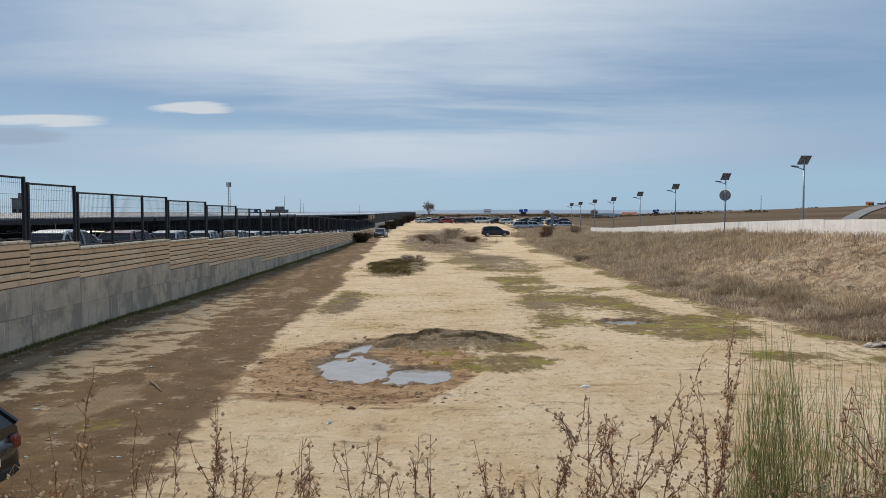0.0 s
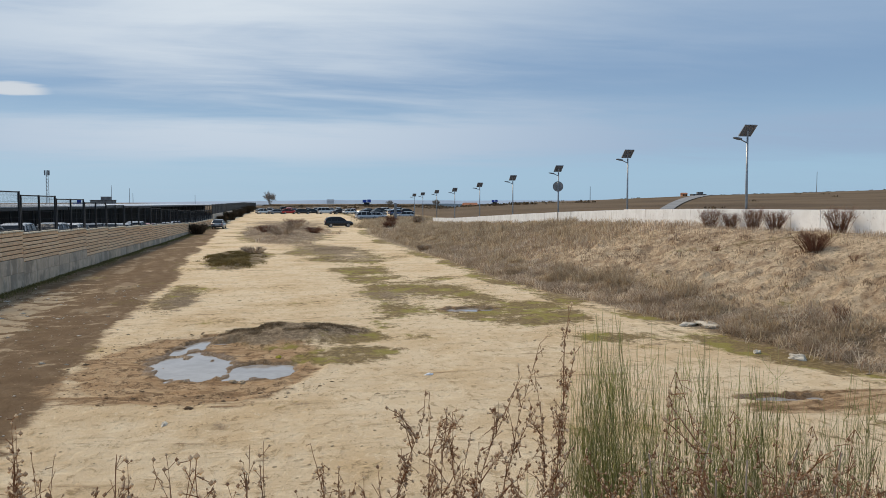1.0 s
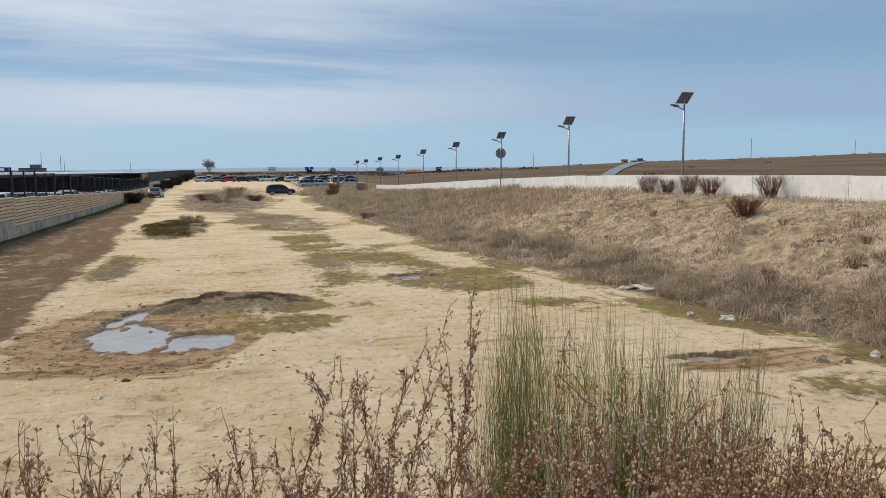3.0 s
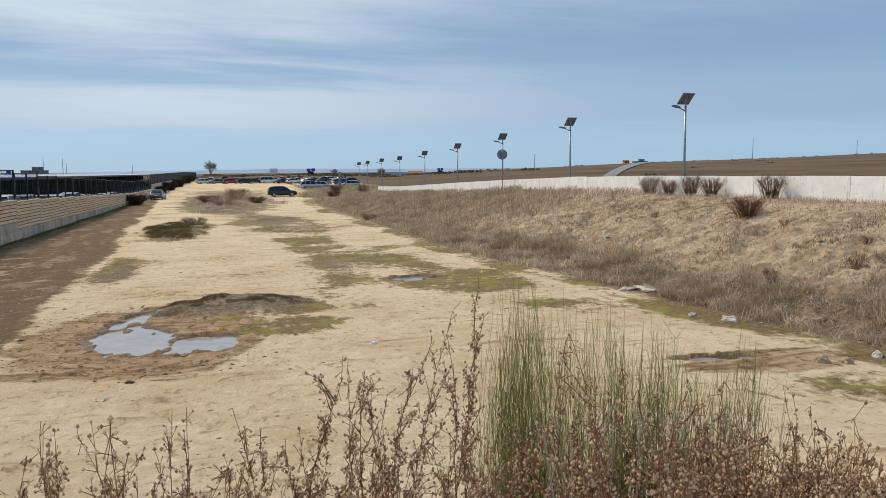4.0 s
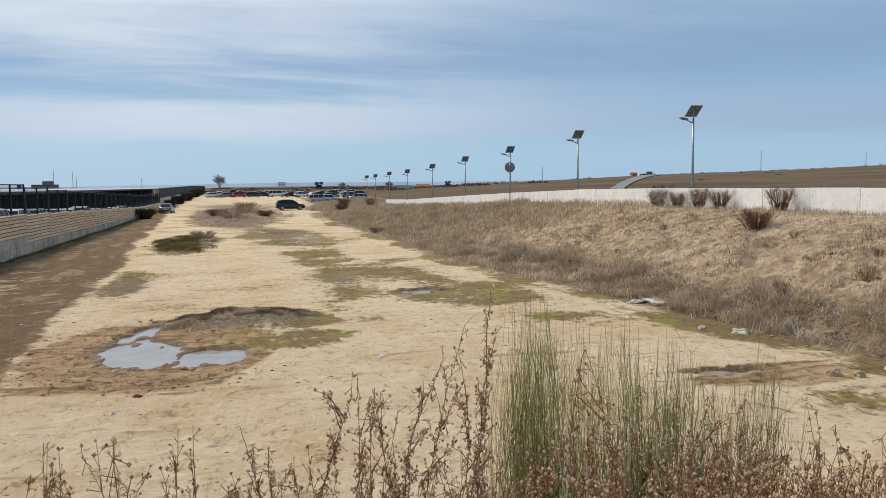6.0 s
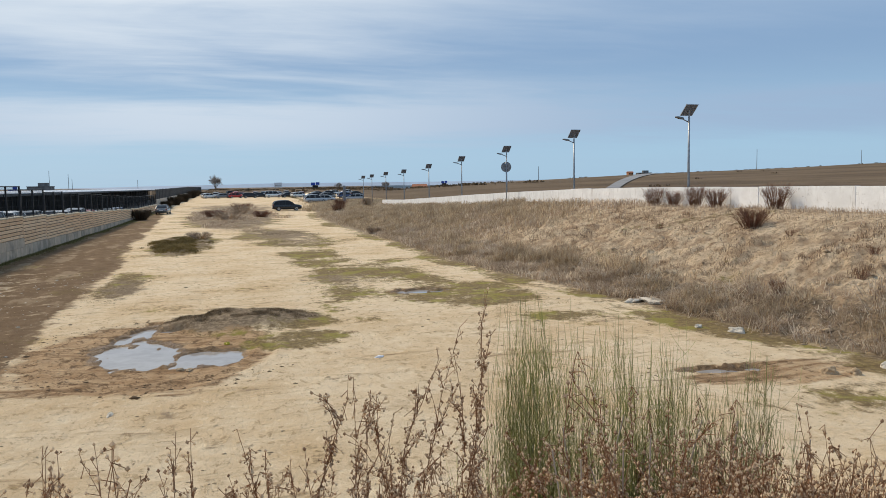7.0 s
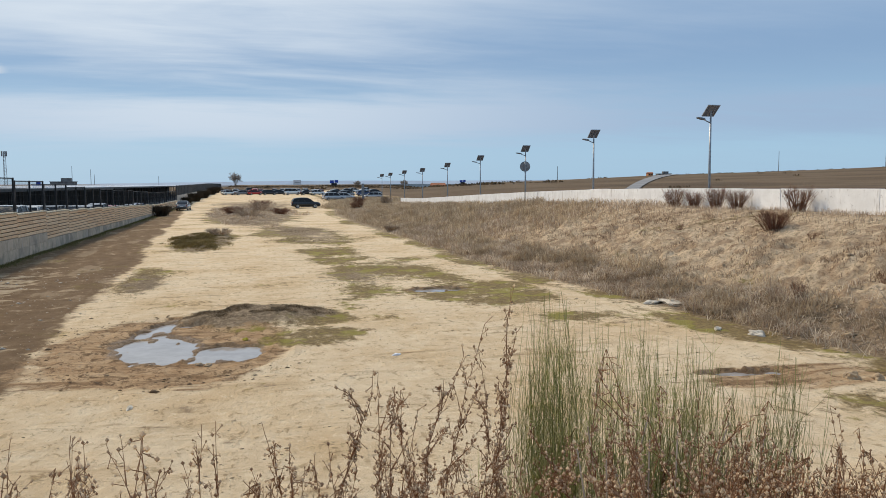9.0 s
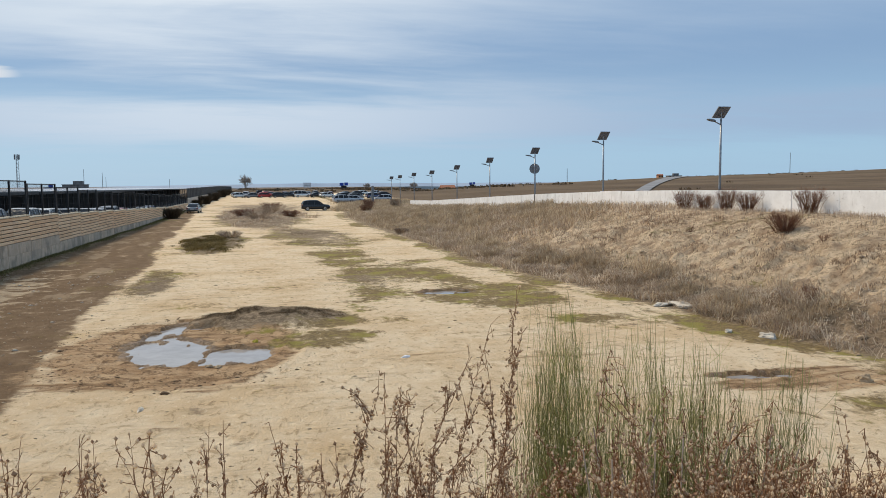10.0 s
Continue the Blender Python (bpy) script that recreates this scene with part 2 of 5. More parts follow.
bk = Mat("split_block", 0.92)
bk.shift()
bc = bk.mix(bk.random(), (0.77, 0.505, 0.295), (0.88, 0.635, 0.40))
bc = bk.mix(bk.step(bk.noise(1.1, 6, 0.7), 0.48, 0.72, 0, 0.6), bc, (0.42, 0.31, 0.215))
bc = bk.mix(bk.step(bk.noise(16, 4), 0.5, 0.75, 0, 0.45), bc, (0.40, 0.25, 0.14))
bk.colour(bc).bump(bk.noise(20, 5), 0.6, 0.03)
M_BLOCK = bk.m
M_MORTAR = plain("dark_mortar", (0.12, 0.085, 0.055), 0.95)
M_CAP = plain("coping_stone", (0.66, 0.56, 0.40), 0.9, vary=0.5, scale=3)

wh = Mat("whitewashed_concrete", 0.85)
wh.shift()
wc = wh.mix(wh.step(wh.noise(1.0, 6, 0.65), 0.35, 0.7), (0.80, 0.79, 0.765), (0.92, 0.915, 0.895))
wc = wh.mix(wh.step(wh.noise(1.4, 6, 0.7, (2.5, 2.5, 0.35)), 0.55, 0.68, 0, 0.65), wc, (0.40, 0.35, 0.30))
wc = wh.mix(wh.step(wh.noise(5, 6, 0.75), 0.60, 0.70, 0, 0.7), wc, (0.30, 0.27, 0.24))
wh.colour(wc).bump(wh.noise(9, 5), 0.35, 0.02)
M_WHITE = wh.m
M_PLASTER = plain("plaster", (0.55, 0.47, 0.38), 0.9, vary=0.35, scale=1.5)
M_BLACK = plain("black_steel", (0.022, 0.022, 0.024), 0.5, 0.3)
M_WIRE = plain("dark_wire", (0.03, 0.033, 0.034), 0.55, 0.5)
M_GALV = plain("galvanised_steel", (0.36, 0.37, 0.38), 0.5, 0.75, 0.3, 9)
M_SIGN = plain("sign_back_grey", (0.27, 0.28, 0.29), 0.55, 0.6, 0.3, 5)
M_CELL = plain("solar_backsheet", (0.21, 0.22, 0.25), 0.4, 0.0, 0.2, 8)
M_ALU = plain("aluminium_frame", (0.55, 0.56, 0.57), 0.4, 0.8)
M_LAMPH = plain("lamp_housing", (0.19, 0.20, 0.21), 0.5, 0.3)
M_ROOF = plain("carport_sheet", (0.34, 0.345, 0.35), 0.5, 0.3, 0.3, 1.2)
M_ROOFW = plain("pale_sheet", (0.72, 0.74, 0.76), 0.4, 0.2, 0.2, 0.6)
# near-black for fence screens and kiosk; also painted shade in carports and weep holes
M_SHADE = plain("dark_screen_and_shade", (0.03, 0.029, 0.028), 0.8, 0.0, 0.4, 0.8)
M_TYRE = plain("tyre_rubber", (0.018, 0.018, 0.018), 0.85)
M_RIM = plain("alloy", (0.42, 0.43, 0.44), 0.35, 0.85)
M_GLASS = plain("tinted_glass", (0.012, 0.013, 0.015), 0.16, 0.0, 0.1, 2, 0.3)
M_RED = plain("red_lens", (0.16, 0.012, 0.010), 0.25)
M_CLEAR = plain("clear_lens", (0.6, 0.6, 0.58), 0.15, 0.3)
M_TRIM = plain("black_plastic", (0.03, 0.03, 0.032), 0.7)
M_PLATE = plain("number_plate", (0.7, 0.7, 0.68), 0.5)
M_ROCK = plain("pale_rock", (0.64, 0.57, 0.46), 0.92, 0, 0.5, 4)
M_STONE = plain("stone", (0.46, 0.34, 0.21), 0.92, 0, 0.5, 5)
M_SANDST = plain("sandstone_grit", (0.52, 0.39, 0.24), 0.95, 0, 0.5, 3)
# low ridge: thinner haze of distance put into the base colour
M_NEARHAZE = plain("haze_greyed_ridge", (0.40, 0.41, 0.39), 1.0, 0, 0.35, 0.004)
M_BARK = plain("bark", (0.24, 0.19, 0.14), 0.95, 0, 0.4, 4)
M_TWIG = plain("bare_twigs", (0.50, 0.44, 0.38), 0.95, 0, 0.3, 4)
M_BRICKH = plain("house_render", (0.55, 0.25, 0.12), 0.9)
M_TILE = plain("roof_tiles", (0.42, 0.17, 0.09), 0.9)
M_BLUE = plain("blue_board", (0.03, 0.08, 0.42), 0.5)
M_BOARD = plain("white_board", (0.8, 0.8, 0.8), 0.6)
# far ridge: aerial haze painted as a pale base colour, no volume
M_HAZE = plain("haze_tinted_ridge", (0.68, 0.70, 0.72), 1.0, 0, 0.2, 0.002)
M_FARB = plain("grey_building", (0.22, 0.21, 0.20), 0.85, 0, 0.4, 0.4)


def leafy(name, a, b, rough=0.8, through_light=0.45, patch=0.0):
    m = Mat(name, rough, 0, 0.15)
    c_ = m.mix(m.island(), a, b)
    if patch:
        k_ = m.step(m.noise(patch, 4, 0.6), 0.38, 0.62, 0.0, 1.0)
        c_ = m.mix(k_, m.mix(0.55, c_, tuple(v * 0.55 for v in a)), c_)
    m.colour(c_)
    if through_light:
        tr = m.n.new("ShaderNodeBsdfTranslucent")
        m.l.new(c_, tr.inputs[0])
        ms = m.n.new("ShaderNodeMixShader")
        ms.inputs[0].default_value = through_light
        m.l.new(m.p.outputs[0], ms.inputs[1]), m.l.new(tr.outputs[0], ms.inputs[2])
        m.l.new(ms.outputs[0], m.n["Material Output"].inputs[0])
    return m.m


M_DRY = leafy("dry_grass", (0.32, 0.225, 0.135), (0.82, 0.68, 0.48), patch=0.6)
M_DRYP = leafy("grey_dry_grass", (0.34, 0.235, 0.16), (0.95, 0.82, 0.635), patch=0.9)
M_RUST = leafy("rusty_scrub", (0.17, 0.080, 0.048), (0.40, 0.225, 0.145))
M_MOUND = leafy("mound_stems", (0.10, 0.072, 0.044), (0.40, 0.30, 0.19), patch=2.2)
M_PATCH = leafy("patch_blades", (0.13, 0.10, 0.035), (0.30, 0.22, 0.09), patch=0.6)
M_DARKB = leafy("dark_scrub", (0.07, 0.052, 0.034), (0.15, 0.11, 0.07))
M_MOSSG = leafy("short_green_grass", (0.21, 0.155, 0.05), (0.38, 0.29, 0.11))
M_BROOM = leafy("broom_stems", (0.20, 0.215, 0.075), (0.52, 0.51, 0.23), 0.7, 0.45)
M_BROOMY = leafy("broom_tips", (0.34, 0.36, 0.11), (0.70, 0.66, 0.28), 0.7, 0.45)
M_SLOPE = leafy("slope_stems", (0.19, 0.125, 0.08), (0.40, 0.285, 0.19))
M_MUD = plain("mud_clod", (0.20, 0.125, 0.065), 0.8, 0, 0.4, 5)
M_STALK = leafy("weed_stalks", (0.27, 0.13, 0.064), (0.48, 0.285, 0.16), 0.85, 0.35)
M_SEED = leafy("seed_heads", (0.36, 0.20, 0.105), (0.95, 0.77, 0.53), 0.85, 0.4)
M_STRAW = leafy("bleached_stalks", (0.36, 0.28, 0.20), (0.52, 0.43, 0.33), 0.85, 0.0)
M_WEEDW = leafy("wall_foot_weeds", (0.10, 0.095, 0.035), (0.25, 0.22, 0.09))

# ---- geometry helpers ----
rng = np.random.default_rng(5)


class Geo:
    """Collects vertices and faces of one mesh."""

    def __init__(self):
        self.v, self.f = [], []

    def add(self, verts, faces):
        o = len(self.v)
        self.v.extend([tuple(p) for p in verts])
        self.f.extend([tuple(i + o for i in q) for q in faces])
        return self

    def box(self, c, s, bev=0.0, m=None):
        hx, hy, hz = s[0] / 2, s[1] / 2, s[2] / 2
        b = min(bev, hx * 0.9, hy * 0.9, hz * 0.9)
        if b <= 0:
            p = [(x, y, z) for z in (-hz, hz) for x, y in ((-hx, -hy), (hx, -hy), (hx, hy), (-hx, hy))]
            q = [(3, 2, 1, 0), (4, 5, 6, 7), (0, 1, 5, 4), (1, 2, 6, 5), (2, 3, 7, 6), (3, 0, 4, 7)]
        else:
            ring = lambda k, z: [(-hx + k, -hy, z), (hx - k, -hy, z), (hx, -hy + k, z), (hx, hy - k, z), (hx - k, hy, z), (-hx + k, hy, z), (-hx, hy - k, z), (-hx, -hy + k, z)]
            ins = lambda z: [(x * (hx - b) / hx, y * (hy - b) / hy, z) for x, y, z in ring(b, z)]
            p = ins(-hz) + ring(b, -hz + b) + ring(b, hz - b) + ins(hz)
            q = [tuple(range(7, -1, -1)), tuple(range(24, 32))]
            for r in range(3):
                q += [(r * 8 + i, r * 8 + (i + 1) % 8, r * 8 + 8 + (i + 1) % 8, r * 8 + 8 + i) for i in range(8)]
        if m is not None:
            p = [m @ Vector(x) for x in p]
        return self.add([(x + c[0], y + c[1], z + c[2]) for x, y, z in p], q)

    def tube(self, pts, radii, n=6, cap=True):
        pts = [Vector(p) for p in pts]
        rings = []
        for i, p in enumerate(pts):
            d = (pts[min(i + 1, len(pts) - 1)] - pts[max(i - 1, 0)]).normalized()
            a = d.cross(Vector((0, 0, 1)) if abs(d.z) < 0.9 else Vector((1, 0, 0))).normalized()
            b = d.cross(a)
            r = radii[i] if isinstance(radii, (list, tuple)) else radii
            rings += [p + a * (r * math.cos(t)) + b * (r * math.sin(t)) for t in (2 * math.pi * k / n for k in range(n))]
        q = [(i * n + k, i * n + (k + 1) % n, (i + 1) * n + (k + 1) % n, (i + 1) * n + k) for i in range(len(pts) - 1) for k in range(n)]
        if cap:
            q += [tuple(range(n - 1, -1, -1)), tuple(range((len(pts) - 1) * n, len(pts) * n))]
        return self.add(rings, q)

    def loft(self, rings, caps=True):
        n = len(rings[0])
        q = [(i * n + k, i * n + (k + 1) % n, (i + 1) * n + (k + 1) % n, (i + 1) * n + k) for i in range(len(rings) - 1) for k in range(n)]
        if caps:
            q += [tuple(range(n - 1, -1, -1)), tuple(range((len(rings) - 1) * n, len(rings) * n))]
        return self.add([p for r in rings for p in r], q)

    def bead(self, p, r):
        x, y, z = p
        return self.add([(x + r, y, z), (x, y + r, z), (x - r, y, z), (x, y - r, z), (x, y, z + 1.25 * r), (x, y, z - 1.1 * r)],
                        [(0, 1, 4), (1, 2, 4), (2, 3, 4), (3, 0, 4), (1, 0, 5), (2, 1, 5), (3, 2, 5), (0, 3, 5)])

    def mesh(self, name, mat, smooth=False):
        me = bpy.data.meshes.new(name)
        me.from_pydata(self.v, [], self.f)
        me.materials.append(mat)
        if smooth:
            me.shade_smooth()
        return me


def part(name, geo, mat, parent=None, label="", smooth=False):
    ob = new(name, geo if isinstance(geo, bpy.types.Mesh) else geo.mesh(name, mat, smooth))
    if parent is not None:
        ob.parent = parent
    return tagged(ob, label) if label else ob


def thing(name, label, category, m=None, group="", kind=""):
    ob = new(name)
    if m is not None:
        ob.matrix_world = m
    return tagged(ob, label, category, group, kind)


def arrays(name, verts, faces, mat):
    """A mesh from numpy arrays of equal faces."""
    me = bpy.data.meshes.new(name)
    k = faces.shape[1]
    me.vertices.add(len(verts)), me.loops.add(faces.size), me.polygons.add(len(faces))
    me.vertices.foreach_set("co", np.ascontiguousarray(verts, np.float32).ravel())
    me.loops.foreach_set("vertex_index", np.ascontiguousarray(faces, np.int32).ravel())
    me.polygons.foreach_set("loop_start", np.arange(0, faces.size, k, dtype=np.int32))
    me.update(calc_edges=True)
    me.materials.append(mat)
    return me


def vnoise(x, y, seed=0):
    xi, yi = np.floor(x).astype(np.int64), np.floor(y).astype(np.int64)
    u, v = x - xi, y - yi
    u, v = u * u * (3 - 2 * u), v * v * (3 - 2 * v)

    def h(a, b):
        k = (a * 374761393 + b * 668265263 + seed * 974634777) & 0xFFFFFFFF
        k = ((k ^ (k >> 13)) * 1274126177) & 0xFFFFFFFF
        return ((k ^ (k >> 16)) & 0xFFFF) / 65535.0

    return (h(xi, yi) * (1 - u) + h(xi + 1, yi) * u) * (1 - v) + (h(xi, yi + 1) * (1 - u) + h(xi + 1, yi + 1) * u) * v


def fbm(x, y, octaves=4, seed=0):
    s, a, t = 0.0, 0.5, 0.0
    for o in range(octaves):
        s, t = s + a * vnoise(x * 2**o, y * 2**o, seed + o), t + a
        a *= 0.55
    return s / t - 0.5


def sstep(v, lo, hi):
    t = np.clip((v - lo) / (hi - lo), 0, 1)
    return t * t * (3 - 2 * t)


def blob(x, y, cx, cy, rx, ry, turn=0.0):
    """1 in the middle of an ellipse, 0 on its rim, below 0 outside."""
    c, s = math.cos(radians(turn)), math.sin(radians(turn))
    u, v = (x - cx) * c + (y - cy) * s, -(x - cx) * s + (y - cy) * c
    return 1 - np.sqrt((u / rx) ** 2 + (v / ry) ** 2)


# ---- the lie of the land ----
def wall_x(y):
    return -12.5 + 0.02 * np.minimum(y, 330.0)


def parapet_x(y):
    return 23.3 + 0.03 * y


def parapet_top(y):
    return np.interp(y, [-60, 24, 40, 50, 65, 81, 95, 111, 140, 200], [3.7, 3.7, 3.66, 3.55, 3.2, 2.75, 2.33, 1.85, 1.4, 1.2])


def toe_x(y):
    return np.interp(y, [0, 10, 14, 18, 22, 28, 36, 56, 80, 100, 130, 160], [14.6, 14.4, 14.1, 13.6, 13.4, 12.8, 12.0, 12.2, 12.0, 12.5, 16.0, 20.0])


def lot_z(y):
    return np.interp(y, [0, 85, 124, 155, 205, 326, 420], [0, 0, 0.2, 0.75, 1.15, 2.2, 2.5])


def parking_z(y):
    return np.maximum(1.93 - 0.025 * (y - 30), 0.15) * sstep(-y, -330, -280)


def water_mask(x, y):
    n = fbm(x * 1.7, y * 0.9, 5, 11)
    a = np.maximum(blob(x, y, -2.1, 19.95, 0.98, 1.50, 10), blob(x, y, -2.38, 22.0, 0.42, 1.75, -11))
    a = np.maximum(a, blob(x, y, -0.30, 18.95, 0.80, 0.92, -18))
    a = np.maximum(a, blob(x, y, -1.45, 22.9, 0.45, 0.24, -10))
    a = np.maximum(a, blob(x, y, -1.25, 18.7, 0.6, 0.30))
    a = np.maximum(a, blob(x, y, 7.25, 28.1, 0.95, 0.62))
    a = np.maximum(a, blob(x, y, 10.3, 13.75, 0.95, 0.26, -8))
    return a + n * 0.46 + 0.55 * fbm(x * 4.6, y * 2.4, 2, 12)


def heights(x, y):
    n1, n2, n3 = fbm(x * 0.18, y * 0.14, 4, 1), fbm(x * 0.9, y * 0.7, 4, 2), fbm(x * 3.0, y * 2.2, 3, 3)
    z = lot_z(y) + 0.10 * n1 * sstep(y, 6, 14) + 0.05 * n2 + 0.022 * n3
    near = sstep(-np.hypot(x, y - 20), -60, -30)
    # wheel ruts round the puddle and along the track
    rim = blob(x, y, -1.6, 20.0, 3.2, 4.4)
    z += 0.07 * np.maximum(np.sin(np.clip(rim, -0.2, 0.5) * 36 + 5 * n1), -0.1) * sstep(rim, -0.15, 0.05) * sstep(-rim, -0.5, -0.2) * (0.4 + n2 * 1.6)
    z -= 0.05 * sstep(rim, -0.1, 0.5)
    for x0, w0 in ((-7.2, 0.35), (-9.0, 0.35), (-2.6, 0.3), (-0.9, 0.3)):
        z -= 0.03 * np.exp(-((x - x0 - 0.01 * y - 0.6 * n1) / w0) ** 2) * near
    z += 0.27 * sstep(blob(x, y, 0.5, 23.6, 2.7, 1.9), 0.0, 0.7) * (1 + 0.3 * n2)
    z += 0.13 * sstep(blob(x, y, -2.6, 58, 2.5, 11), 0.0, 0.6) * (1 + n2)
    z += 0.35 * sstep(blob(x, y, 2.0, 108, 5.5, 30), 0.0, 0.6) * (1 + n2)
    wm = water_mask(x, y)
    z = np.where(wm > -0.25, np.minimum(z, -0.02 + 0 * z), z)
    z -= 0.12 * sstep(wm, -0.12, 0.14)
    z += 0.12 * sstep(fbm(x * 2.6, y * 1.5, 2, 15), 0.17, 0.25) * sstep(wm, -0.1, 0.0)
    z += 0.06 * fbm(x * 3.4, y * 2.4, 3, 16) * sstep(rim, -0.1, 0.1) * (1 - sstep(wm, -0.2, -0.05))
    # bank up to the parapet and the road behind it
    t, top = toe_x(y), parapet_top(y) - 1.0
    px = parapet_x(y)
    k = np.clip((x - t) / np.maximum(px - 1.7 - t, 2.0), 0, 1)
    prof = np.where(k < 0.12, k * k * 4.2, 0.06 + (k - 0.12) * 1.07)
    prof = np.clip(prof, 0, 1)
    rough = (0.55 * fbm(x * 0.55, y * 0.55, 4, 21) + 0.40 * fbm(x * 1.9, y * 1.9, 3, 22) + 0.28 * fbm(x * 4.2, y * 4.2, 2, 23)) * np.sin(np.clip(k, 0, 1) * np.pi)
    bank = np.maximum(top - lot_z(y), 0) * prof + rough * np.clip(top / 2.6, 0, 1)
    fade = 1 - sstep(y, 118, 165)
    z += bank * fade * sstep(y, -60, -30)
    # the field behind the road climbs to a long ridge
    r = x / np.maximum(y, 20.0)
    ridge = np.interp(r, [0.18, 0.255, 0.335, 0.46, 0.60, 0.72, 0.84, 1.03, 1.5], [-0.010, -0.0046, 0.0006, 0.0048, 0.0105, 0.0136, 0.0166, 0.0237, 0.030])
    crest = 4 + np.minimum(y, 640) * ridge - np.maximum(y - 640, 0) * 0.012
    rise = sstep(y, 60, 420) * sstep(x - px, 6, 60) * sstep(r, 0.19, 0.27)
    z = z * (1 - rise) + crest * rise
    # the raised parking behind the block wall
    inside = sstep(-(x - wall_x(y)), 0.12, 0.30) * sstep(y, -40, -38)
    z = z * (1 - inside) + parking_z(y) * inside
    lf = sstep(y, 320, 900) * sstep(-r, 0.05, 0.2)
    z = z * (1 - lf) + (4 + 0.0012 * y + 2.5 * fbm(x * 0.004, y * 0.004, 3, 8)) * lf
    # the mound on which the camera stands
    mound = sstep(-y, -9.0, -1.6) * sstep(-np.abs(x - 1), -34, -13) * sstep(x - wall_x(y), 0.5, 7)
    z = np.maximum(z, 0) * mound * 0.0 + z * (1 - mound) + (2.42 + 0.08 * n2) * mound
    return z


def axis(*spans):
    out = []
    for a, b, step in spans:
        out.append(np.arange(a, b, step))
    return np.concatenate(out)


def spread(a, b, n):
    return np.sign(b) * np.geomspace(abs(a), abs(b), n)


gx = np.concatenate([spread(-60, -4500, 26)[::-1], axis((-58, -15, 2.0), (-15, -12.6, 0.15), (-12.6, 15, 0.125), (15, 25, 0.16), (25, 60, 1.2)), spread(62, 4500, 40)])
gy = np.concatenate([spread(-20, -3000, 12)[::-1], axis((-18, 8, 0.5), (8, 34, 0.105), (34, 60, 0.24), (60, 150, 0.7), (150, 350, 4)), spread(354, 4700, 46)])
X, Y = np.meshgrid(gx, gy)
Z = heights(X, Y)
nx, ny = len(gx), len(gy)
idx = np.arange(nx * ny).reshape(ny, nx)
quads = np.stack([idx[:-1, :-1], idx[:-1, 1:], idx[1:, 1:], idx[1:, :-1]], -1).reshape(-1, 4)
me = arrays("ground", np.stack([X, Y, Z], -1).reshape(-1, 3), quads, M_GROUND)
me.shade_smooth()
wm = water_mask(X, Y)
toe, px = toe_x(Y), parapet_x(Y)
lot = sstep(Y, -30, -20) * (1 - sstep(Y, 265, 290))
damp_edge = np.interp(Y, [5, 15, 20, 25, 33, 44, 66, 100, 129, 200], [-4.2, -4.35, -4.8, -5.0, -5.1, -5.4, -6.1, -7.0, -8.2, -9.5])
nA = fbm(X * 0.3, Y * 0.2, 3, 31)
A = {}
A["damp"] = sstep(damp_edge - X + nA * 1.2, -0.7, 0.7) * sstep(X - wall_x(Y), -0.2, 0) * (1 - sstep(Y, 125, 150))
mudrim = sstep(blob(X, Y, -1.75, 19.9, 2.95, 4.25) + nA * 0.25, -0.08, 0.12)
mud2 = sstep(blob(X, Y, -3.0, 18.0, 2.6, 2.6) + nA * 0.3, 0.0, 0.4) * 0.6
A["mud"] = np.clip(np.maximum.reduce([mudrim, mud2, sstep(wm, -0.55, -0.15), sstep(blob(X, Y, 11.2, 13.0, 2.6, 1.1), 0, 0.3) * 0.7]), 0, 1)
mossy = np.maximum.reduce([blob(X, Y, 1.7, 20.2, 1.5, 1.5), blob(X, Y, 6.3, 33, 3.7, 9.5, -8), blob(X, Y, 5.4, 44, 2.6, 8), blob(X, Y, 4.8, 63, 3.9, 16, 4), blob(X, Y, -2.4, 57, 2.7, 10), blob(X, Y, 10.0, 21, 3.0, 1.6) * 0.55,
                          blob(X, Y, 11.5, 11.2, 3.0, 1.6) * 0.3, blob(X, Y, 9.0, 26, 3.4, 3.6), blob(X, Y, 2.0, 100, 7, 28), blob(X, Y, 0.6, 23.2, 2.6, 2.2), blob(X, Y, 2.0, 108, 7.5, 40) * 0.8, blob(X, Y, -4.0, 34, 1.2, 6) * 0.7])
mossy = np.maximum(mossy, 0.62 * sstep(-np.abs(X - toe + 0.7), -1.6, -0.2) - 0.25)
A["moss"] = np.clip(-0.07 + 0.85 * sstep(mossy + nA * 0.8, -0.15, 0.50), -0.2, 0.74) * lot * (1 - A["damp"])
lit = np.maximum.reduce([blob(X, Y, 0.5, 23.8, 2.6, 1.8) * 1.4, blob(X, Y, -2.6, 58, 2.4, 11) * 1.3, blob(X, Y, 1.6, 106, 6.2, 32) * 1.4, blob(X, Y, 4.5, 33, 2.6, 3.0) * 0.35, blob(X, Y, 4.8, 66, 3.8, 17) * 0.5, blob(X, Y, 3.0, 135, 11, 30) * 0.5, blob(X, Y, -3.8, 33, 1.1, 4) * 0.5])
A["litter"] = np.clip(0.85 * sstep(lit + nA * 0.4, -0.1, 0.5), 0, 1)
k = (X - toe) / np.maximum(px - 1.7 - toe, 2)
A["litter"] = np.maximum(A["litter"], 0.85 * sstep(k, -0.1, 0.04) * (1 - sstep(k, 0.20, 0.36) * sstep(-Y, -66, -44)) * (1 - sstep(Y, 150, 170)))
A["litter"] = np.maximum(A["litter"], 0.8 * sstep(-(X - wall_x(Y)), -0.55, -0.15) * sstep(X - wall_x(Y), -0.1, 0.0) * (1 - sstep(Y, 300, 320)))
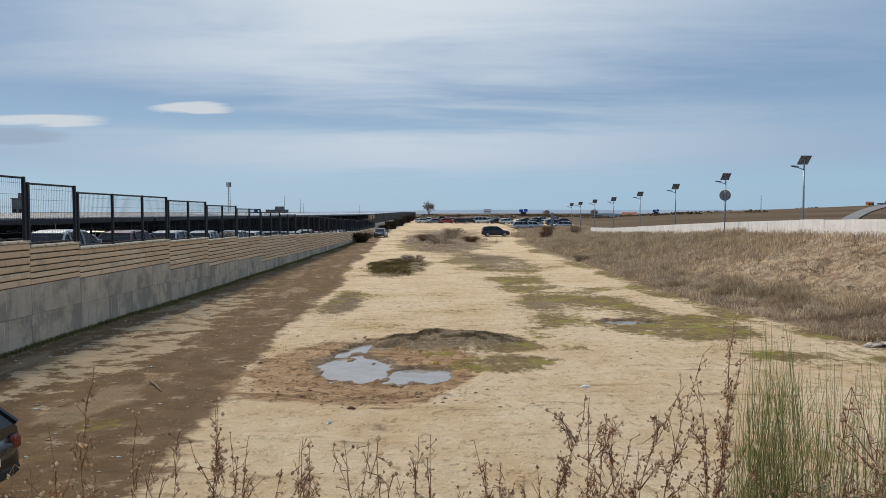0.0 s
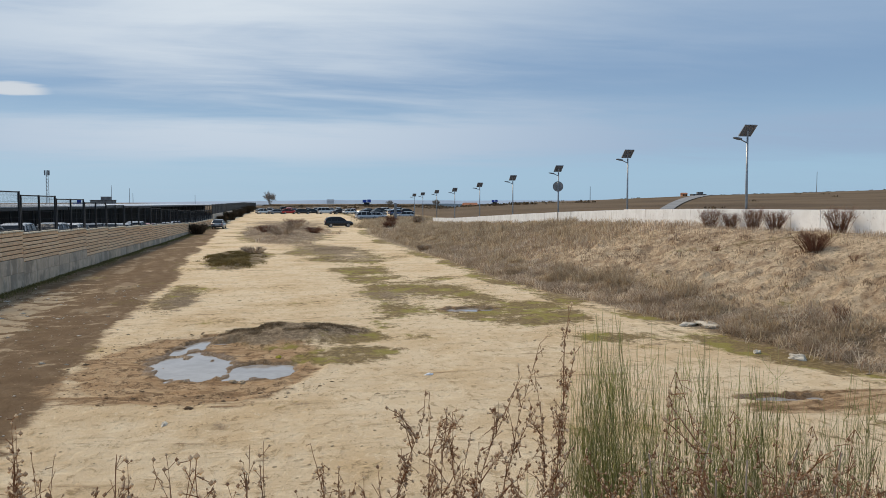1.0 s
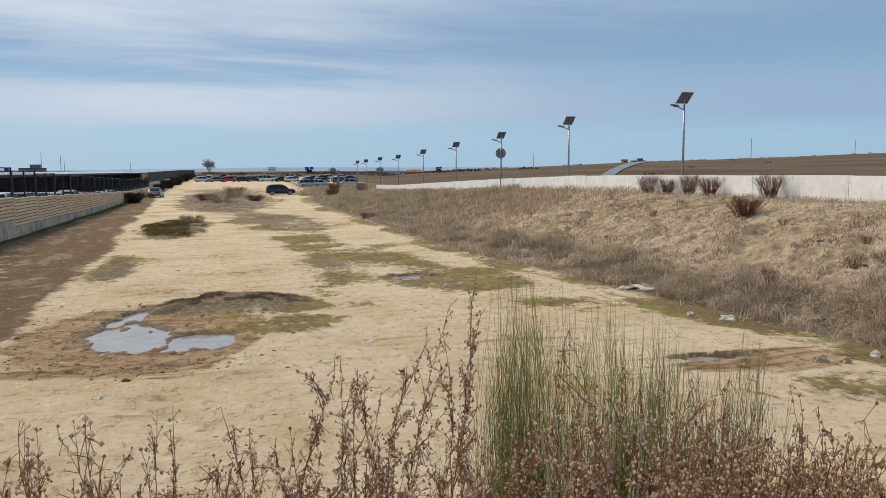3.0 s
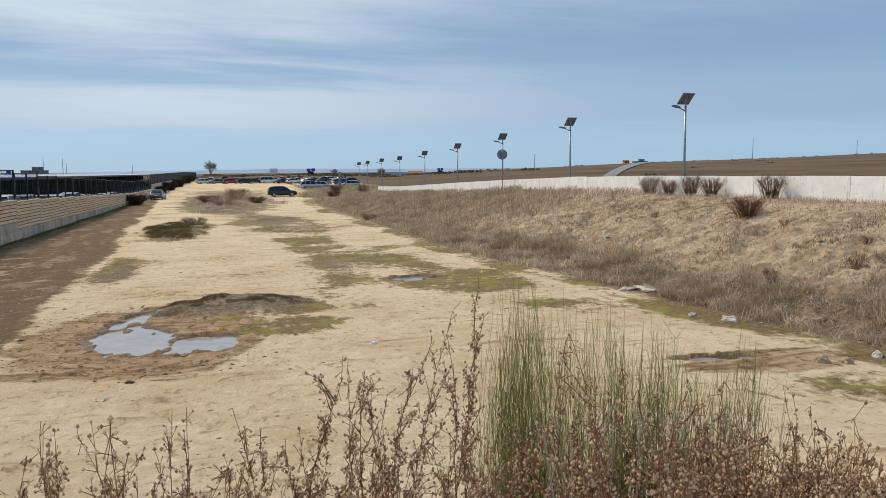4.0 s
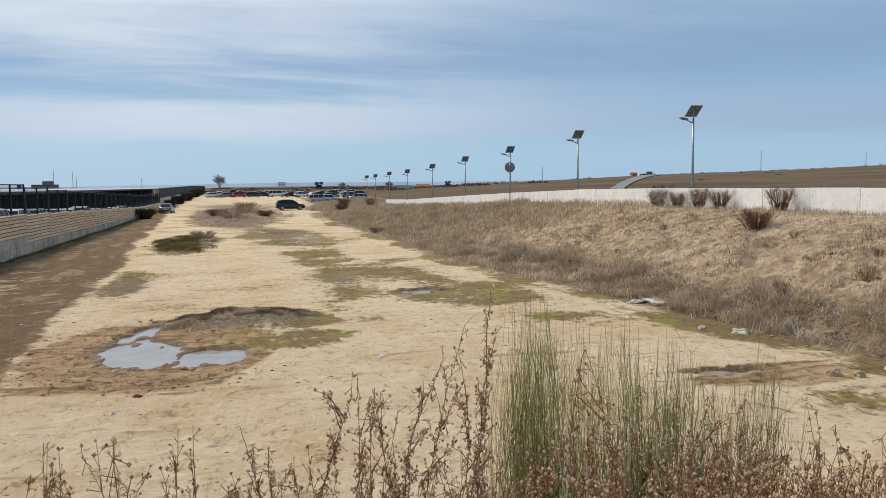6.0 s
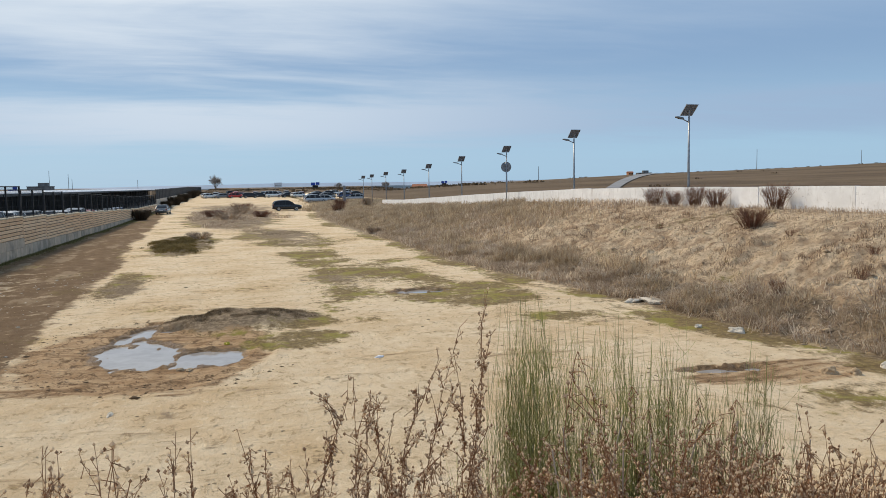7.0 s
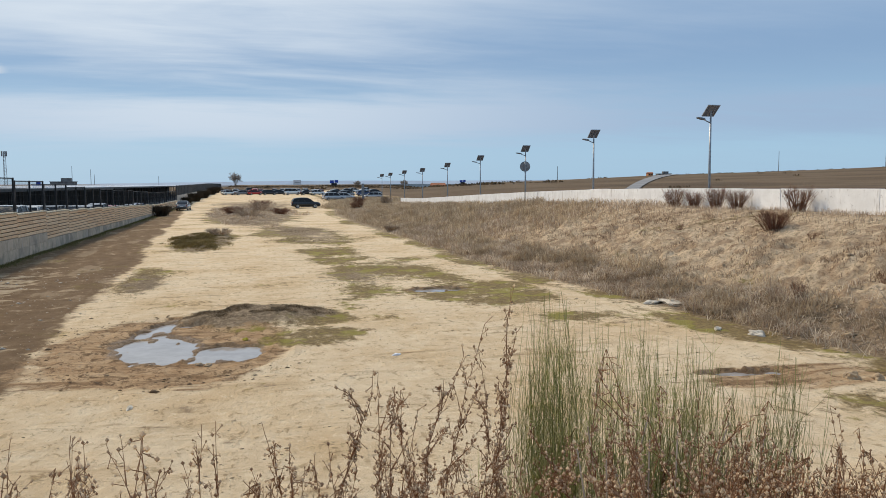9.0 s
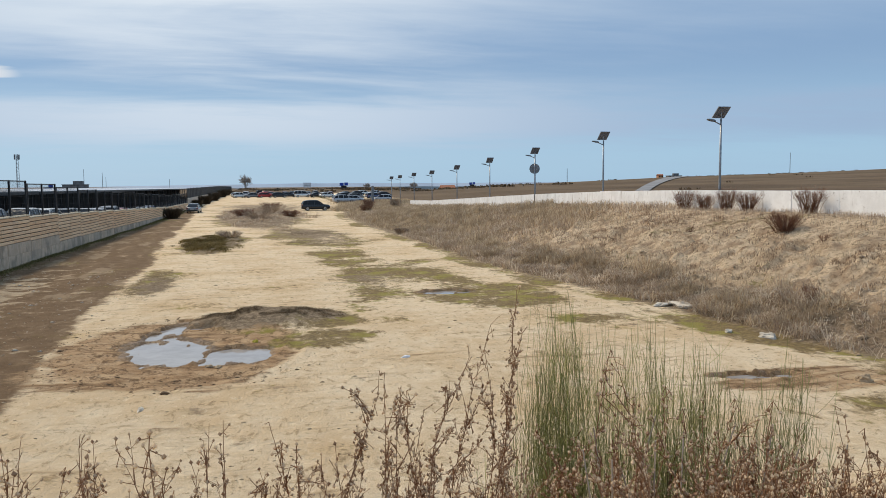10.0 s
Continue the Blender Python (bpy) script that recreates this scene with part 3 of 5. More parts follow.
A["bank"] = sstep(k, 0.08, 0.28) * (1 - sstep(Y, 140, 160))
A["field"] = np.maximum.reduce([sstep(Y, 265, 290), sstep(X - px, 6, 9), sstep(-X, 60, 64)])
A["tarmac"] = np.maximum(sstep(X - px, 0.4, 0.9) * (1 - sstep(X - px, 6.0, 6.6)) * (1 - sstep(Y, 150, 160)), sstep(-(X - wall_x(Y)), 0.1, 0.3) * (1 - sstep(-X, 58, 60)) * (1 - sstep(Y, 300, 310)))
A["dust"] = np.clip(0.15 + 0.55 * sstep(blob(X, Y, -9.2, 26, 1.9, 13) + nA * 0.9, -0.1, 0.6), 0, 0.62) * (A["damp"] > 0.5)
A["wet"] = np.clip(np.maximum(sstep(wm, -0.35, -0.05), A["damp"] * 0.2), 0, 1)
A["soak"] = np.clip(sstep(wm, -0.55, -0.02) * 0.75, 0, 1)
for name, val in A.items():
    at = me.attributes.new(name, "FLOAT", "POINT")
    at.data.foreach_set("value", np.ascontiguousarray(val, np.float32).ravel())
ground = tagged(new("ground", me), "pale sandy waste ground with ruts, moss and damp track", "ground", kind="structure")


def ground_z(x, y):
    return heights(np.atleast_1d(np.asarray(x, float)), np.atleast_1d(np.asarray(y, float)))


def gz(x, y):
    return float(ground_z(x, y)[0])


def pool(cx, cy, rx, ry, label):
    g_ = Geo()
    ring = [(cx + rx * math.cos(a), cy + ry * math.sin(a), -0.097) for a in np.linspace(0, 2 * math.pi, 40, endpoint=False)]
    g_.add(ring, [tuple(range(40))])
    tagged(part("puddle", g_, M_WATER), label, "puddle", kind="structure")


pool(-1.3, 20.6, 3.0, 3.9, "shallow muddy puddle mirroring the pale sky")
pool(7.25, 28.1, 1.6, 1.1, "small shallow puddle among mossy sand")
pool(10.3, 13.75, 1.8, 0.9, "brown shallow puddle in rutted sand")

# ---- distant ridge ----
g_ = Geo()
xs = np.linspace(-3500, 4200, 220)
topz = 4 + 4400 * (0.0036 + 0.0035 * fbm(xs * 0.0011, xs * 0, 5, 40) + 0.0012 * sstep(xs, -200, 500) - 0.0016 * sstep(-xs, 200, 900))
g_.add([(x, 4500, -20) for x in xs] + [(x, 4550, max(z, 3)) for x, z in zip(xs, topz)] + [(x, 4680, -20) for x in xs],
       [(r * 220 + i, r * 220 + i + 1, (r + 1) * 220 + i + 1, (r + 1) * 220 + i) for i in range(219) for r in (0, 1)])
tagged(part("backdrop", g_, M_HAZE), "mountain ridge far on the horizon with haze painted into its colour", "mountains", kind="structure")

g_ = Geo()
xs = np.linspace(-1500, 700, 160)
topz = 4 + 1900 * (-0.0010 + 0.0030 * fbm(xs * 0.004, xs * 0, 5, 41))
g_.add([(x, 1880, -25) for x in xs] + [(x, 1900, z) for x, z in zip(xs, topz)] + [(x, 1990, -25) for x in xs],
       [(r * 160 + i, r * 160 + i + 1, (r + 1) * 160 + i + 1, (r + 1) * 160 + i) for i in range(159) for r in (0, 1)])
tagged(part("backdrop", g_, M_NEARHAZE), "low ridge across distant plains greyed by haze painted into its colour", "hills", kind="structure")

# ---- block wall on a concrete base, with a steel mesh fence ----
SEG = [(10.5, 17.0, 3.35, 1.95), (17.0, 23.0, 3.2, 1.86), (23.0, 26.1, 3.05, 1.86), (26.1, 34.6, 2.86, 1.80), (34.6, 40.2, 2.76, 1.46), (40.2, 46.0, 2.62, 1.22), (46.0, 52.0, 2.5, 1.17)]
yy, cap_, con_ = 52.0, 2.40, 0.72
while yy < 136:
    SEG.append((yy, min(yy + 6.0, 137.0), cap_, con_))
    yy, cap_, con_ = yy + 6.0, max(cap_ - 0.105, 1.45), max(con_ - 0.035, 0.40)
WALL_TURN = math.atan(0.02)


def along(y, z, off=0.0):
    return Matrix.Translation((float(wall_x(y)) + off, y, z)) @ Matrix.Rotation(-WALL_TURN, 4, "Z")


wall_left = thing("wall_west", "long tan split-block wall on a stained concrete base", "wall", kind="structure")
core = Geo()
for y0, y1, cap, con in SEG:
    m = along((y0 + y1) / 2, 0)
    core.add([m @ Vector(p) for p in Geo().box((-0.11, 0, (cap + con) / 2), (0.16, y1 - y0, cap - con - 0.02)).v], Geo().box((0, 0, 0), (1, 1, 1)).f)
part("mortar_core", core, M_MORTAR, wall_left)
block_cache, panel_cache = {}, {}
for y0, y1, cap, con in SEG:
    # concrete panels
    n = max(1, round((y1 - y0) / 2.1))
    w_ = (y1 - y0) / n
    joint = con * 0.52
    for lo, hi in ((-0.3, joint), (joint, con)) if con > 1.1 else ((-0.3, con),):
        key_ = (round(w_, 2), round(lo, 2), round(hi, 2))
        if key_ not in panel_cache:
            panel_cache[key_] = Geo().box((-0.1, 0, (lo + hi) / 2), (0.26, w_ - 0.012, hi - lo - 0.006), 0.008).mesh("concrete_panel", M_CONC)
        for i in range(n):
            ob = part("concrete_panel", panel_cache[key_], None, wall_left)
            ob.matrix_world = along(y0 + w_ * (i + 0.5), 0, float(rng.normal(0, 0.005)))
    # courses of long blocks
    rows_ = max(3, round((cap - 0.06 - con) / 0.205))
    h = (cap - 0.06 - con) / rows_
    nb = max(1, round((y1 - y0) / 3.0))
    bw = (y1 - y0) / nb
    key_ = (round(bw, 2), round(h, 3))
    if key_ not in block_cache:
        block_cache[key_] = Geo().box((-0.045, 0, h / 2), (0.13, bw - 0.008, h - 0.042), 0.016).mesh("block", M_BLOCK)
    for r_ in range(rows_):
        for i in range(nb):
            ob = part("block", block_cache[key_], None, wall_left)
            ob.matrix_world = along(y0 + bw * (i + 0.5), con + r_ * h, float(rng.normal(0, 0.004)))
    # coping
    nc = max(1, round((y1 - y0) / 1.5))
    cw = (y1 - y0) / nc
    for i in range(nc):
        ob = part("coping", Geo().box((-0.08, 0, 0.03), (0.30, cw - 0.01, 0.085), 0.02), M_CAP, wall_left)
        ob.matrix_world = along(y0 + cw * (i + 0.5), cap - 0.06, float(rng.normal(0, 0.006)))

fence = thing("mesh_fence", "black steel fence with welded wire panels along the wall top", "fence")
for si, (y0, y1, cap, con) in enumerate(SEG):
    fh = float(np.interp(y0, [0, 26, 45, 60, 137], [1.93, 1.90, 1.84, 1.62, 1.6]))
    nb = max(1, round((y1 - y0) / 2.9))
    bw = (y1 - y0) / nb
    posts = [y0 + bw * i + (0.12 if i == 0 else 0) for i in range(nb)] + [y1 - 0.10]
    for y in posts:
        ob = part("post", Geo().box((-0.08, 0, fh / 2), (0.09, 0.10, fh), 0.008), M_BLACK, fence)
        ob.matrix_world = along(y, cap)
    for a, b in zip(posts[:-1], posts[1:]):
        ob = part("rail", Geo().box((-0.08, 0, fh - 0.04), (0.045, b - a, 0.06), 0.006), M_BLACK, fence)
        ob.matrix_world = along((a + b) / 2, cap)
        ob = part("rail", Geo().box((-0.08, 0, 0.07), (0.04, b - a, 0.045), 0.006), M_BLACK, fence)
        ob.matrix_world = along((a + b) / 2, cap)
        wire = Geo()
        wr = 0.004 if a < 60 else 0.0045
        sp = 0.10 if a < 60 else 0.20
        for yv in np.arange(-(b - a) / 2 + sp, (b - a) / 2, sp):
            wire.tube([(-0.08, yv, 0.08), (-0.08, yv, fh - 0.05)], wr, 3, False)
        for zv in (0.25, 0.62, 1.0, 1.38, fh - 0.2):
            wire.tube([(-0.08, -(b - a) / 2, zv), (-0.08, (b - a) / 2, zv)], wr * 1.2, 3, False)
        ob = tagged(part("wire_mesh", wire, M_WIRE, fence), kind="stuff")
        ob.matrix_world = along((a + b) / 2, cap)

# plastered wall and dark fence further on
far_wall = thing("wall_west_far", "pale plastered wall under a dark screened fence", "wall", kind="structure")
far_fence = thing("screened_fence", "dark screened fence above a plastered wall", "fence")
for i in range(30):
    ya = 137.2 + i * 6.3
    tp = float(np.interp(ya, [137, 231, 326], [2.25, 2.75, 2.75]))
    ob = part("plaster_panel", Geo().box((-0.15, 0, (tp - 0.4) / 2), (0.3, 6.28, tp + 0.4), 0.03), M_PLASTER, far_wall)
    ob.matrix_world = along(ya + 3.15, 0)
    for k_ in range(2):
        ob = part("post", Geo().box((-0.15, 0, 0.85), (0.09, 0.09, 1.8), 0.01), M_BLACK, far_fence)
        ob.matrix_world = along(ya + 3.15 * k_, tp)
        ob = part("screen", Geo().box((-0.15, 1.57, 0.85), (0.03, 3.0, 1.65), 0.01), M_SHADE, far_fence)
        ob.matrix_world = along(ya + 3.15 * k_, tp)

# ---- white parapet by the road ----
par = thing("parapet", "whitewashed weathered concrete parapet of butted panels along a road", "parapet", kind="structure")
y_ = -6.0
i = 0
while y_ < 128:
    ln = 3.0 + 0.25 * math.sin(i * 2.3)
    ym = y_ + ln / 2
    m = Matrix.Translation((float(parapet_x(ym)), ym, float(parapet_top(ym)))) @ Matrix.Rotation(-math.atan(0.03), 4, "Z")
    sl = float(parapet_top(y_ + ln) - parapet_top(y_)) / ln
    m = m @ Matrix.Rotation(math.atan(sl), 4, "X")
    ob = part("panel", Geo().box((0.12, 0, -0.62), (0.24, ln - 0.008, 1.24), 0.008), M_WHITE, par)
    ob.matrix_world = m @ Matrix.Translation((float(rng.normal(0, 0.008)), 0, float(rng.normal(0, 0.008))))
    # weep holes aren't cut: dark blocks on the face paint their inner shade
    for k_ in range(2 if 10 < ym < 75 else 0):
        hole = part("weep_hole", Geo().box((-0.004, 0, -1.0), (0.02, 0.16, 0.07), 0.008), M_SHADE, par)
        hole.matrix_world = m @ Matrix.Translation((0, (k_ - 0.5) * ln * 0.5, 0))
    y_, i = y_ + ln, i + 1

# ---- solar street lamps ----


def street_lamp():
    t = thing("street_lamp", "galvanised solar street lamp with tilted panel beside a parapet", "street lamp", group="solar lamps along the road")
    part("pole", Geo().tube([(0, 0, 0), (0, 0, 2.5), (0, 0, 5.25)], [0.075, 0.065, 0.05], 12), M_GALV, t, smooth=True)
    part("base_plate", Geo().box((0, 0, 0.015), (0.34, 0.34, 0.03), 0.008), M_GALV, t)
    part("arm", Geo().tube([(0, 0, 4.95), (-0.25, -0.08, 5.02), (-0.5, -0.16, 5.10)], [0.035, 0.032, 0.03], 8), M_GALV, t, smooth=True)
    hd = Geo()
    hm = Matrix.Translation((-0.72, -0.23, 5.15)) @ Matrix.Rotation(radians(18), 4, "Z") @ Matrix.Rotation(radians(10), 4, "Y")
    sec = lambda x, hw, z0, z1: [hm @ Vector(p) for p in ((x, -hw, z0), (x, hw, z0), (x, hw * 0.9, z1), (x, -hw * 0.9, z1))]
    hd.loft([sec(-0.34, 0.07, -0.015, 0.02), sec(-0.25, 0.13, -0.03, 0.035), sec(0.1, 0.14, -0.03, 0.06), sec(0.27, 0.06, -0.02, 0.05)])
    part("lamp_head", hd, M_LAMPH, t)
    pm = Matrix.Translation((0, 0, 5.62)) @ Matrix.Rotation(radians(-42), 4, "X")
    sp = part("solar_panel", Geo().box((0, 0, 0), (0.72, 0.80, 0.025), 0.004), M_CELL, t, "dark solar panel seen from its back")
    sp.matrix_world = pm
    fr = Geo()
    for s in (-1, 1):
        fr.box((s * 0.36, 0, -0.008), (0.03, 0.83, 0.05), 0.004)
        fr.box((0, s * 0.40, -0.008), (0.69, 0.03, 0.05), 0.004)
    for xx in (-0.2, 0.0, 0.2):
        fr.box((xx, 0, -0.018), (0.014, 0.77, 0.016))
    part("frame", fr, M_ALU, sp)
    part("bracket", Geo().tube([(0, 0, 5.2), (0, 0.0, 5.6)], 0.04, 8), M_GALV, t)
    return t


lamp = street_lamp()
LAMPS = [(36.6, 8.17), (51.6, 7.89), (66.5, 7.49), (81.5, 7.14), (97, 6.74), (113, 6.39), (128, 6.31), (142.5, 6.13), (153, 6.04)]
for i, (y, top) in enumerate(LAMPS):
    m = Matrix.Translation((23.8 + 0.03 * y, y, top - 5.92))
    if i == 0:
        lamp.matrix_world = m
    else:
        copy_thing(lamp, m)

# round sign seen from behind
sg = thing("road_sign", "round grey road sign seen from behind on a steel post", "road sign", Matrix.Translation((24.4, 63.0, 2.3)))
part("post", Geo().tube([(0, 0, -0.4), (0, 0, 3.55)], 0.045, 8), M_GALV, sg, smooth=True)
sm = Matrix.Rotation(radians(-20), 4, "Z")
part("disc", Geo().loft([[sm @ Vector((0.45 * math.cos(a) * k, o, 3.16 + 0.45 * math.sin(a) * k)) for a in np.linspace(0, 2 * math.pi, 40, endpoint=False)] for k, o in ((0.96, 0.05), (1.0, 0.055), (1.0, 0.085), (0.97, 0.09))]), M_SIGN, sg)
part("clamp", Geo().box((0, -0.01, 3.3), (0.3, 0.08, 0.04), 0.005).box((0, -0.01, 3.0), (0.3, 0.08, 0.04), 0.005), M_GALV, sg)

# ---- grass and scrub, built as many blades ----


def blades(name, px_, py_, h, w_, lean, mat, label, category, seed=1, kind="stuff", parent=None, z0=None):
    r = np.random.default_rng(seed)
    n = len(px_)
    z = ground_z(px_, py_) - 0.02 if z0 is None else z0
    a, hh = r.uniform(0, 2 * np.pi, n), h * r.uniform(0.5, 1.25, n)
    d = np.stack([np.cos(a), np.sin(a), 0 * a], -1)
    s = np.stack([-np.sin(a), np.cos(a), 0 * a], -1) * (w_ * r.uniform(0.6, 1.4, n))[:, None] / 2
    ln = (lean * r.uniform(0.1, 1.3, n) * hh)[:, None]
    p = np.stack([px_, py_, z], -1)
    up_ = np.zeros((n, 3))
    up_[:, 2] = hh
    mid, tip = p + d * ln * 0.35 + up_ * 0.6, p + d * ln + up_ * np.clip(1.05 - 0.25 * lean, 0.5, 1)
    v = np.stack([p - s, p + s, mid - s * 0.7, mid + s * 0.7, tip], 1).reshape(-1, 3)
    o = (np.arange(n) * 5)[:, None, None]
    f = (np.array([[0, 1, 3], [0, 3, 2], [2, 3, 4]])[None] + o).reshape(-1, 3)
    ob = new(name, arrays(name, v, f, mat))
    if parent is not None:
        ob.parent = parent
        return ob
    return tagged(ob, label, category, kind=kind)


def scatter(n, x0, x1, y0, y1, keep, seed, clump=0.25, per=7):
    """Points in tufts over a stretch of the plan, thinned by keep(x, y)."""
    r = np.random.default_rng(seed)
    m = n // per
    cx, cy = r.uniform(x0, x1, m), r.uniform(y0, y1, m)
    ok = r.uniform(0, 1, m) < keep(cx, cy)
    cx, cy = cx[ok], cy[ok]
    k = len(cx) * per
    return np.repeat(cx, per) + r.normal(0, clump, k), np.repeat(cy, per) + r.normal(0, clump, k)


def bank_k(x, y):
    t = toe_x(y)
    return (x - t) / np.maximum(parapet_x(y) - 1.7 - t, 2.0)


# dense grey grass along the foot of the bank
x, y = scatter(150000, 11.5, 20, 6, 62, lambda x, y: sstep(bank_k(x, y), -0.03, 0.06) * (1 - sstep(bank_k(x, y) + 0.5 * fbm(x * 0.5, y * 0.5, 3, 50), 0.12, 0.32)) * (0.35 + 0.65 * sstep(fbm(x * 0.8, y * 0.8, 3, 51), -0.2, 0.1)), 61, 0.16)
blades("foot_grass", x, y, 0.34 * (0.45 + 1.3 * sstep(fbm(x * 0.9, y * 0.7, 3, 95), -0.25, 0.25)), 0.020, 1.9, M_DRYP, "grey-brown dry grass in tangled tufts along a bank foot", "dry grass", 2)
x, y = scatter(100000, 11.5, 19, 6, 60, lambda x, y: sstep(bank_k(x, y), -0.02, 0.05) * (1 - sstep(bank_k(x, y), 0.2, 0.4)) * sstep(fbm(x * 0.9, y * 0.9, 3, 75), 0.02, 0.10), 76, 0.14, 12)
blades("straw_tufts", x, y, 0.44 * (0.5 + sstep(fbm(x * 1.1, y * 0.9, 3, 96), -0.2, 0.2)), 0.020, 1.5, M_DRY, "pale straw tufts along a bank foot", "dry grass", 16)
# tawny grass over the far bank
x, y = scatter(170000, 11, 27, 36, 128, lambda x, y: sstep(bank_k(x, y), 0.0, 0.12) * (1 - sstep(bank_k(x, y), 0.98, 1.05)) * sstep(y + 9 * fbm(x * 0.3, y * 0.3, 3, 55), 38, 54) * (0.3 + 0.7 * sstep(fbm(x * 0.35, y * 0.25, 3, 52), -0.2, 0.15)), 62, 0.28)
blades("bank_grass", x, y, 0.50 * (0.4 + 1.2 * sstep(fbm(x * 0.5, y * 0.35, 3, 97), -0.2, 0.2)), 0.028, 1.3, M_DRY, "tawny dry grass covering an earth bank", "dry grass", 3)
x, y = scatter(52000, 12, 27, 36, 128, lambda x, y: sstep(bank_k(x, y), 0.0, 0.1) * sstep(fbm(x * 0.3, y * 0.2, 3, 56), 0.0, 0.12), 63, 0.3)
blades("bank_weeds", x, y, 0.5, 0.03, 1.2, M_DRYP, "grey-brown withered weeds on an earth bank", "dry weeds", 4)
x, y = scatter(90000, 14, 24, 8, 66, lambda x, y: sstep(bank_k(x, y), 0.2, 0.4) * (1 - sstep(bank_k(x, y), 0.9, 0.99)) * (0.08 + sstep(fbm(x * 0.7, y * 0.7, 3, 53), 0.03, 0.16)), 64, 0.12, 10)
blades("slope_tufts", x, y, 0.17, 0.016, 0.9, M_SLOPE, "low rusty tufts scattered over bare sandy slope", "dry tufts", 5)
x, y = scatter(24000, 20, 25, 6, 66, lambda x, y: sstep(bank_k(x, y), 0.88, 0.97) * (1 - sstep(x - parapet_x(y), -0.3, -0.1)), 65, 0.12)
blades("verge_grass", x, y, 0.24, 0.014, 0.7, M_DRYP, "short dry grass at the foot of a white parapet", "dry grass", 6)
x, y = scatter(15000, 14, 24, 8, 66, lambda x, y: sstep(bank_k(x, y), 0.2, 0.4) * (1 - sstep(bank_k(x, y), 0.9, 0.99)) * (0.1 + sstep(fbm(x * 0.45, y * 0.45, 3, 54), 0.0, 0.14)), 74, 0.15, 9)
blades("slope_grass", x, y, 0.20, 0.016, 1.1, M_DRY, "thin straw grass over a bare sandy slope", "dry grass", 15)
# grass patches and low heaps on the lot
x, y = scatter(90000, -6, 2, 44, 72, lambda x, y: sstep(blob(x, y, -2.6, 57.5, 2.3, 10.0) + 1.1 * fbm(x * 0.7, y * 0.2, 4, 98), 0.0, 0.3), 66, 0.16)
blades("patch_grass", x, y, 0.20 * (0.2 + 1.5 * sstep(fbm(x * 0.9, y * 0.35, 3, 87), -0.2, 0.3)), 0.03, 1.5, M_PATCH, "low olive grass in an isolated patch on sand", "grass patch", 7)
x, y = scatter(80000, -8, 10, 72, 146, lambda x, y: sstep(blob(x, y, 1.5, 107, 6.6, 34) + 1.3 * fbm(x * 0.35, y * 0.12, 3, 57), 0.05, 0.4), 67, 0.25)
blades("heap_scrub", x, y, 0.30 * (0.4 + 1.3 * sstep(fbm(x * 0.4, y * 0.15, 3, 99), -0.2, 0.25)), 0.04, 1.7, M_DRYP, "grey brittle scrub over a low earth heap", "scrub", 8)
x, y = scatter(64000, -2.6, 4, 21.4, 26, lambda x, y: sstep(blob(x, y, 0.6, 23.9, 2.5, 1.6) + 0.3 * fbm(x, y, 3, 58), 0.05, 0.4), 68, 0.09)
blades("mound_litter", x, y, 0.07 * (0.3 + 1.3 * sstep(fbm(x * 1.6, y * 1.6, 3, 88), -0.2, 0.25)), 0.014, 1.6, M_MOUND, "matted dead stems on a low mound by the puddle", "dead weeds", 9)
x, y = scatter(70000, 0, 13, 16, 62, lambda x, y: np.clip(np.maximum.reduce([sstep(blob(x, y, 6.3, 31, 3.6, 6.5, -12), -0.1, 0.5), sstep(blob(x, y, 5, 46, 3.6, 11), -0.1, 0.5), sstep(blob(x, y, 9.4, 22, 3.0, 3.0), -0.1, 0.5)]), 0, 1) * sstep(fbm(x * 0.9, y * 0.5, 3, 59), -0.02, 0.12) * (water_mask(x, y) < -0.25), 69, 0.10)
blades("moss_grass", x, y, 0.06, 0.014, 1.2, M_MOSSG, "short mossy olive grass in flat patches on sand", "moss", 10)
r = np.random.default_rng(70)
y = r.uniform(8, 136, 34000)
x = wall_x(y) + 0.06 + np.minimum(r.exponential(0.16, 34000), 0.8) * (0.5 + sstep(fbm(y * 0.3, y * 0, 3, 60), -0.2, 0.2))
blades("wall_weeds", x, y, 0.16, 0.016, 0.8, M_WEEDW, "dark green weeds along the foot of a concrete wall", "weeds", 11)
x, y = scatter(60000, 6, 34, 120, 178, lambda x, y: (sstep(x - 7 - 0.05 * y + 8 * fbm(x * 0.08, y * 0.06, 3, 71), 0, 4)) * (1 - sstep(y, 168, 176)), 71, 0.5)
blades("rough_grass", x, y, 0.55, 0.05, 0.6, M_DRY, "tawny rough grass at the end of the lot", "dry grass", 12)
x, y = scatter(22000, -40, 130, 285, 700, lambda x, y: sstep(fbm(x * 0.05, y * 0.02, 3, 72), 0.02, 0.12), 72, 1.4)
blades("field_scrub", x, y, 0.55 * (0.3 + 2.4 * sstep(fbm(x * 0.06, y * 0.03, 3, 89), -0.05, 0.25)), 1.1, 1.6, M_DARKB, "dark low scrub over distant fields", "scrub", 13)
x, y = scatter(7000, 60, 560, 150, 640, lambda x, y: sstep(x / y, 0.24, 0.3) * sstep(fbm(x * 0.03, y * 0.012, 3, 73), 0.10, 0.2), 73, 1.2, 10)
blades("hill_scrub", x, y, 0.8, 0.5, 0.8, M_DARKB, "dark scrub dotted over a brown hillside", "scrub", 14)

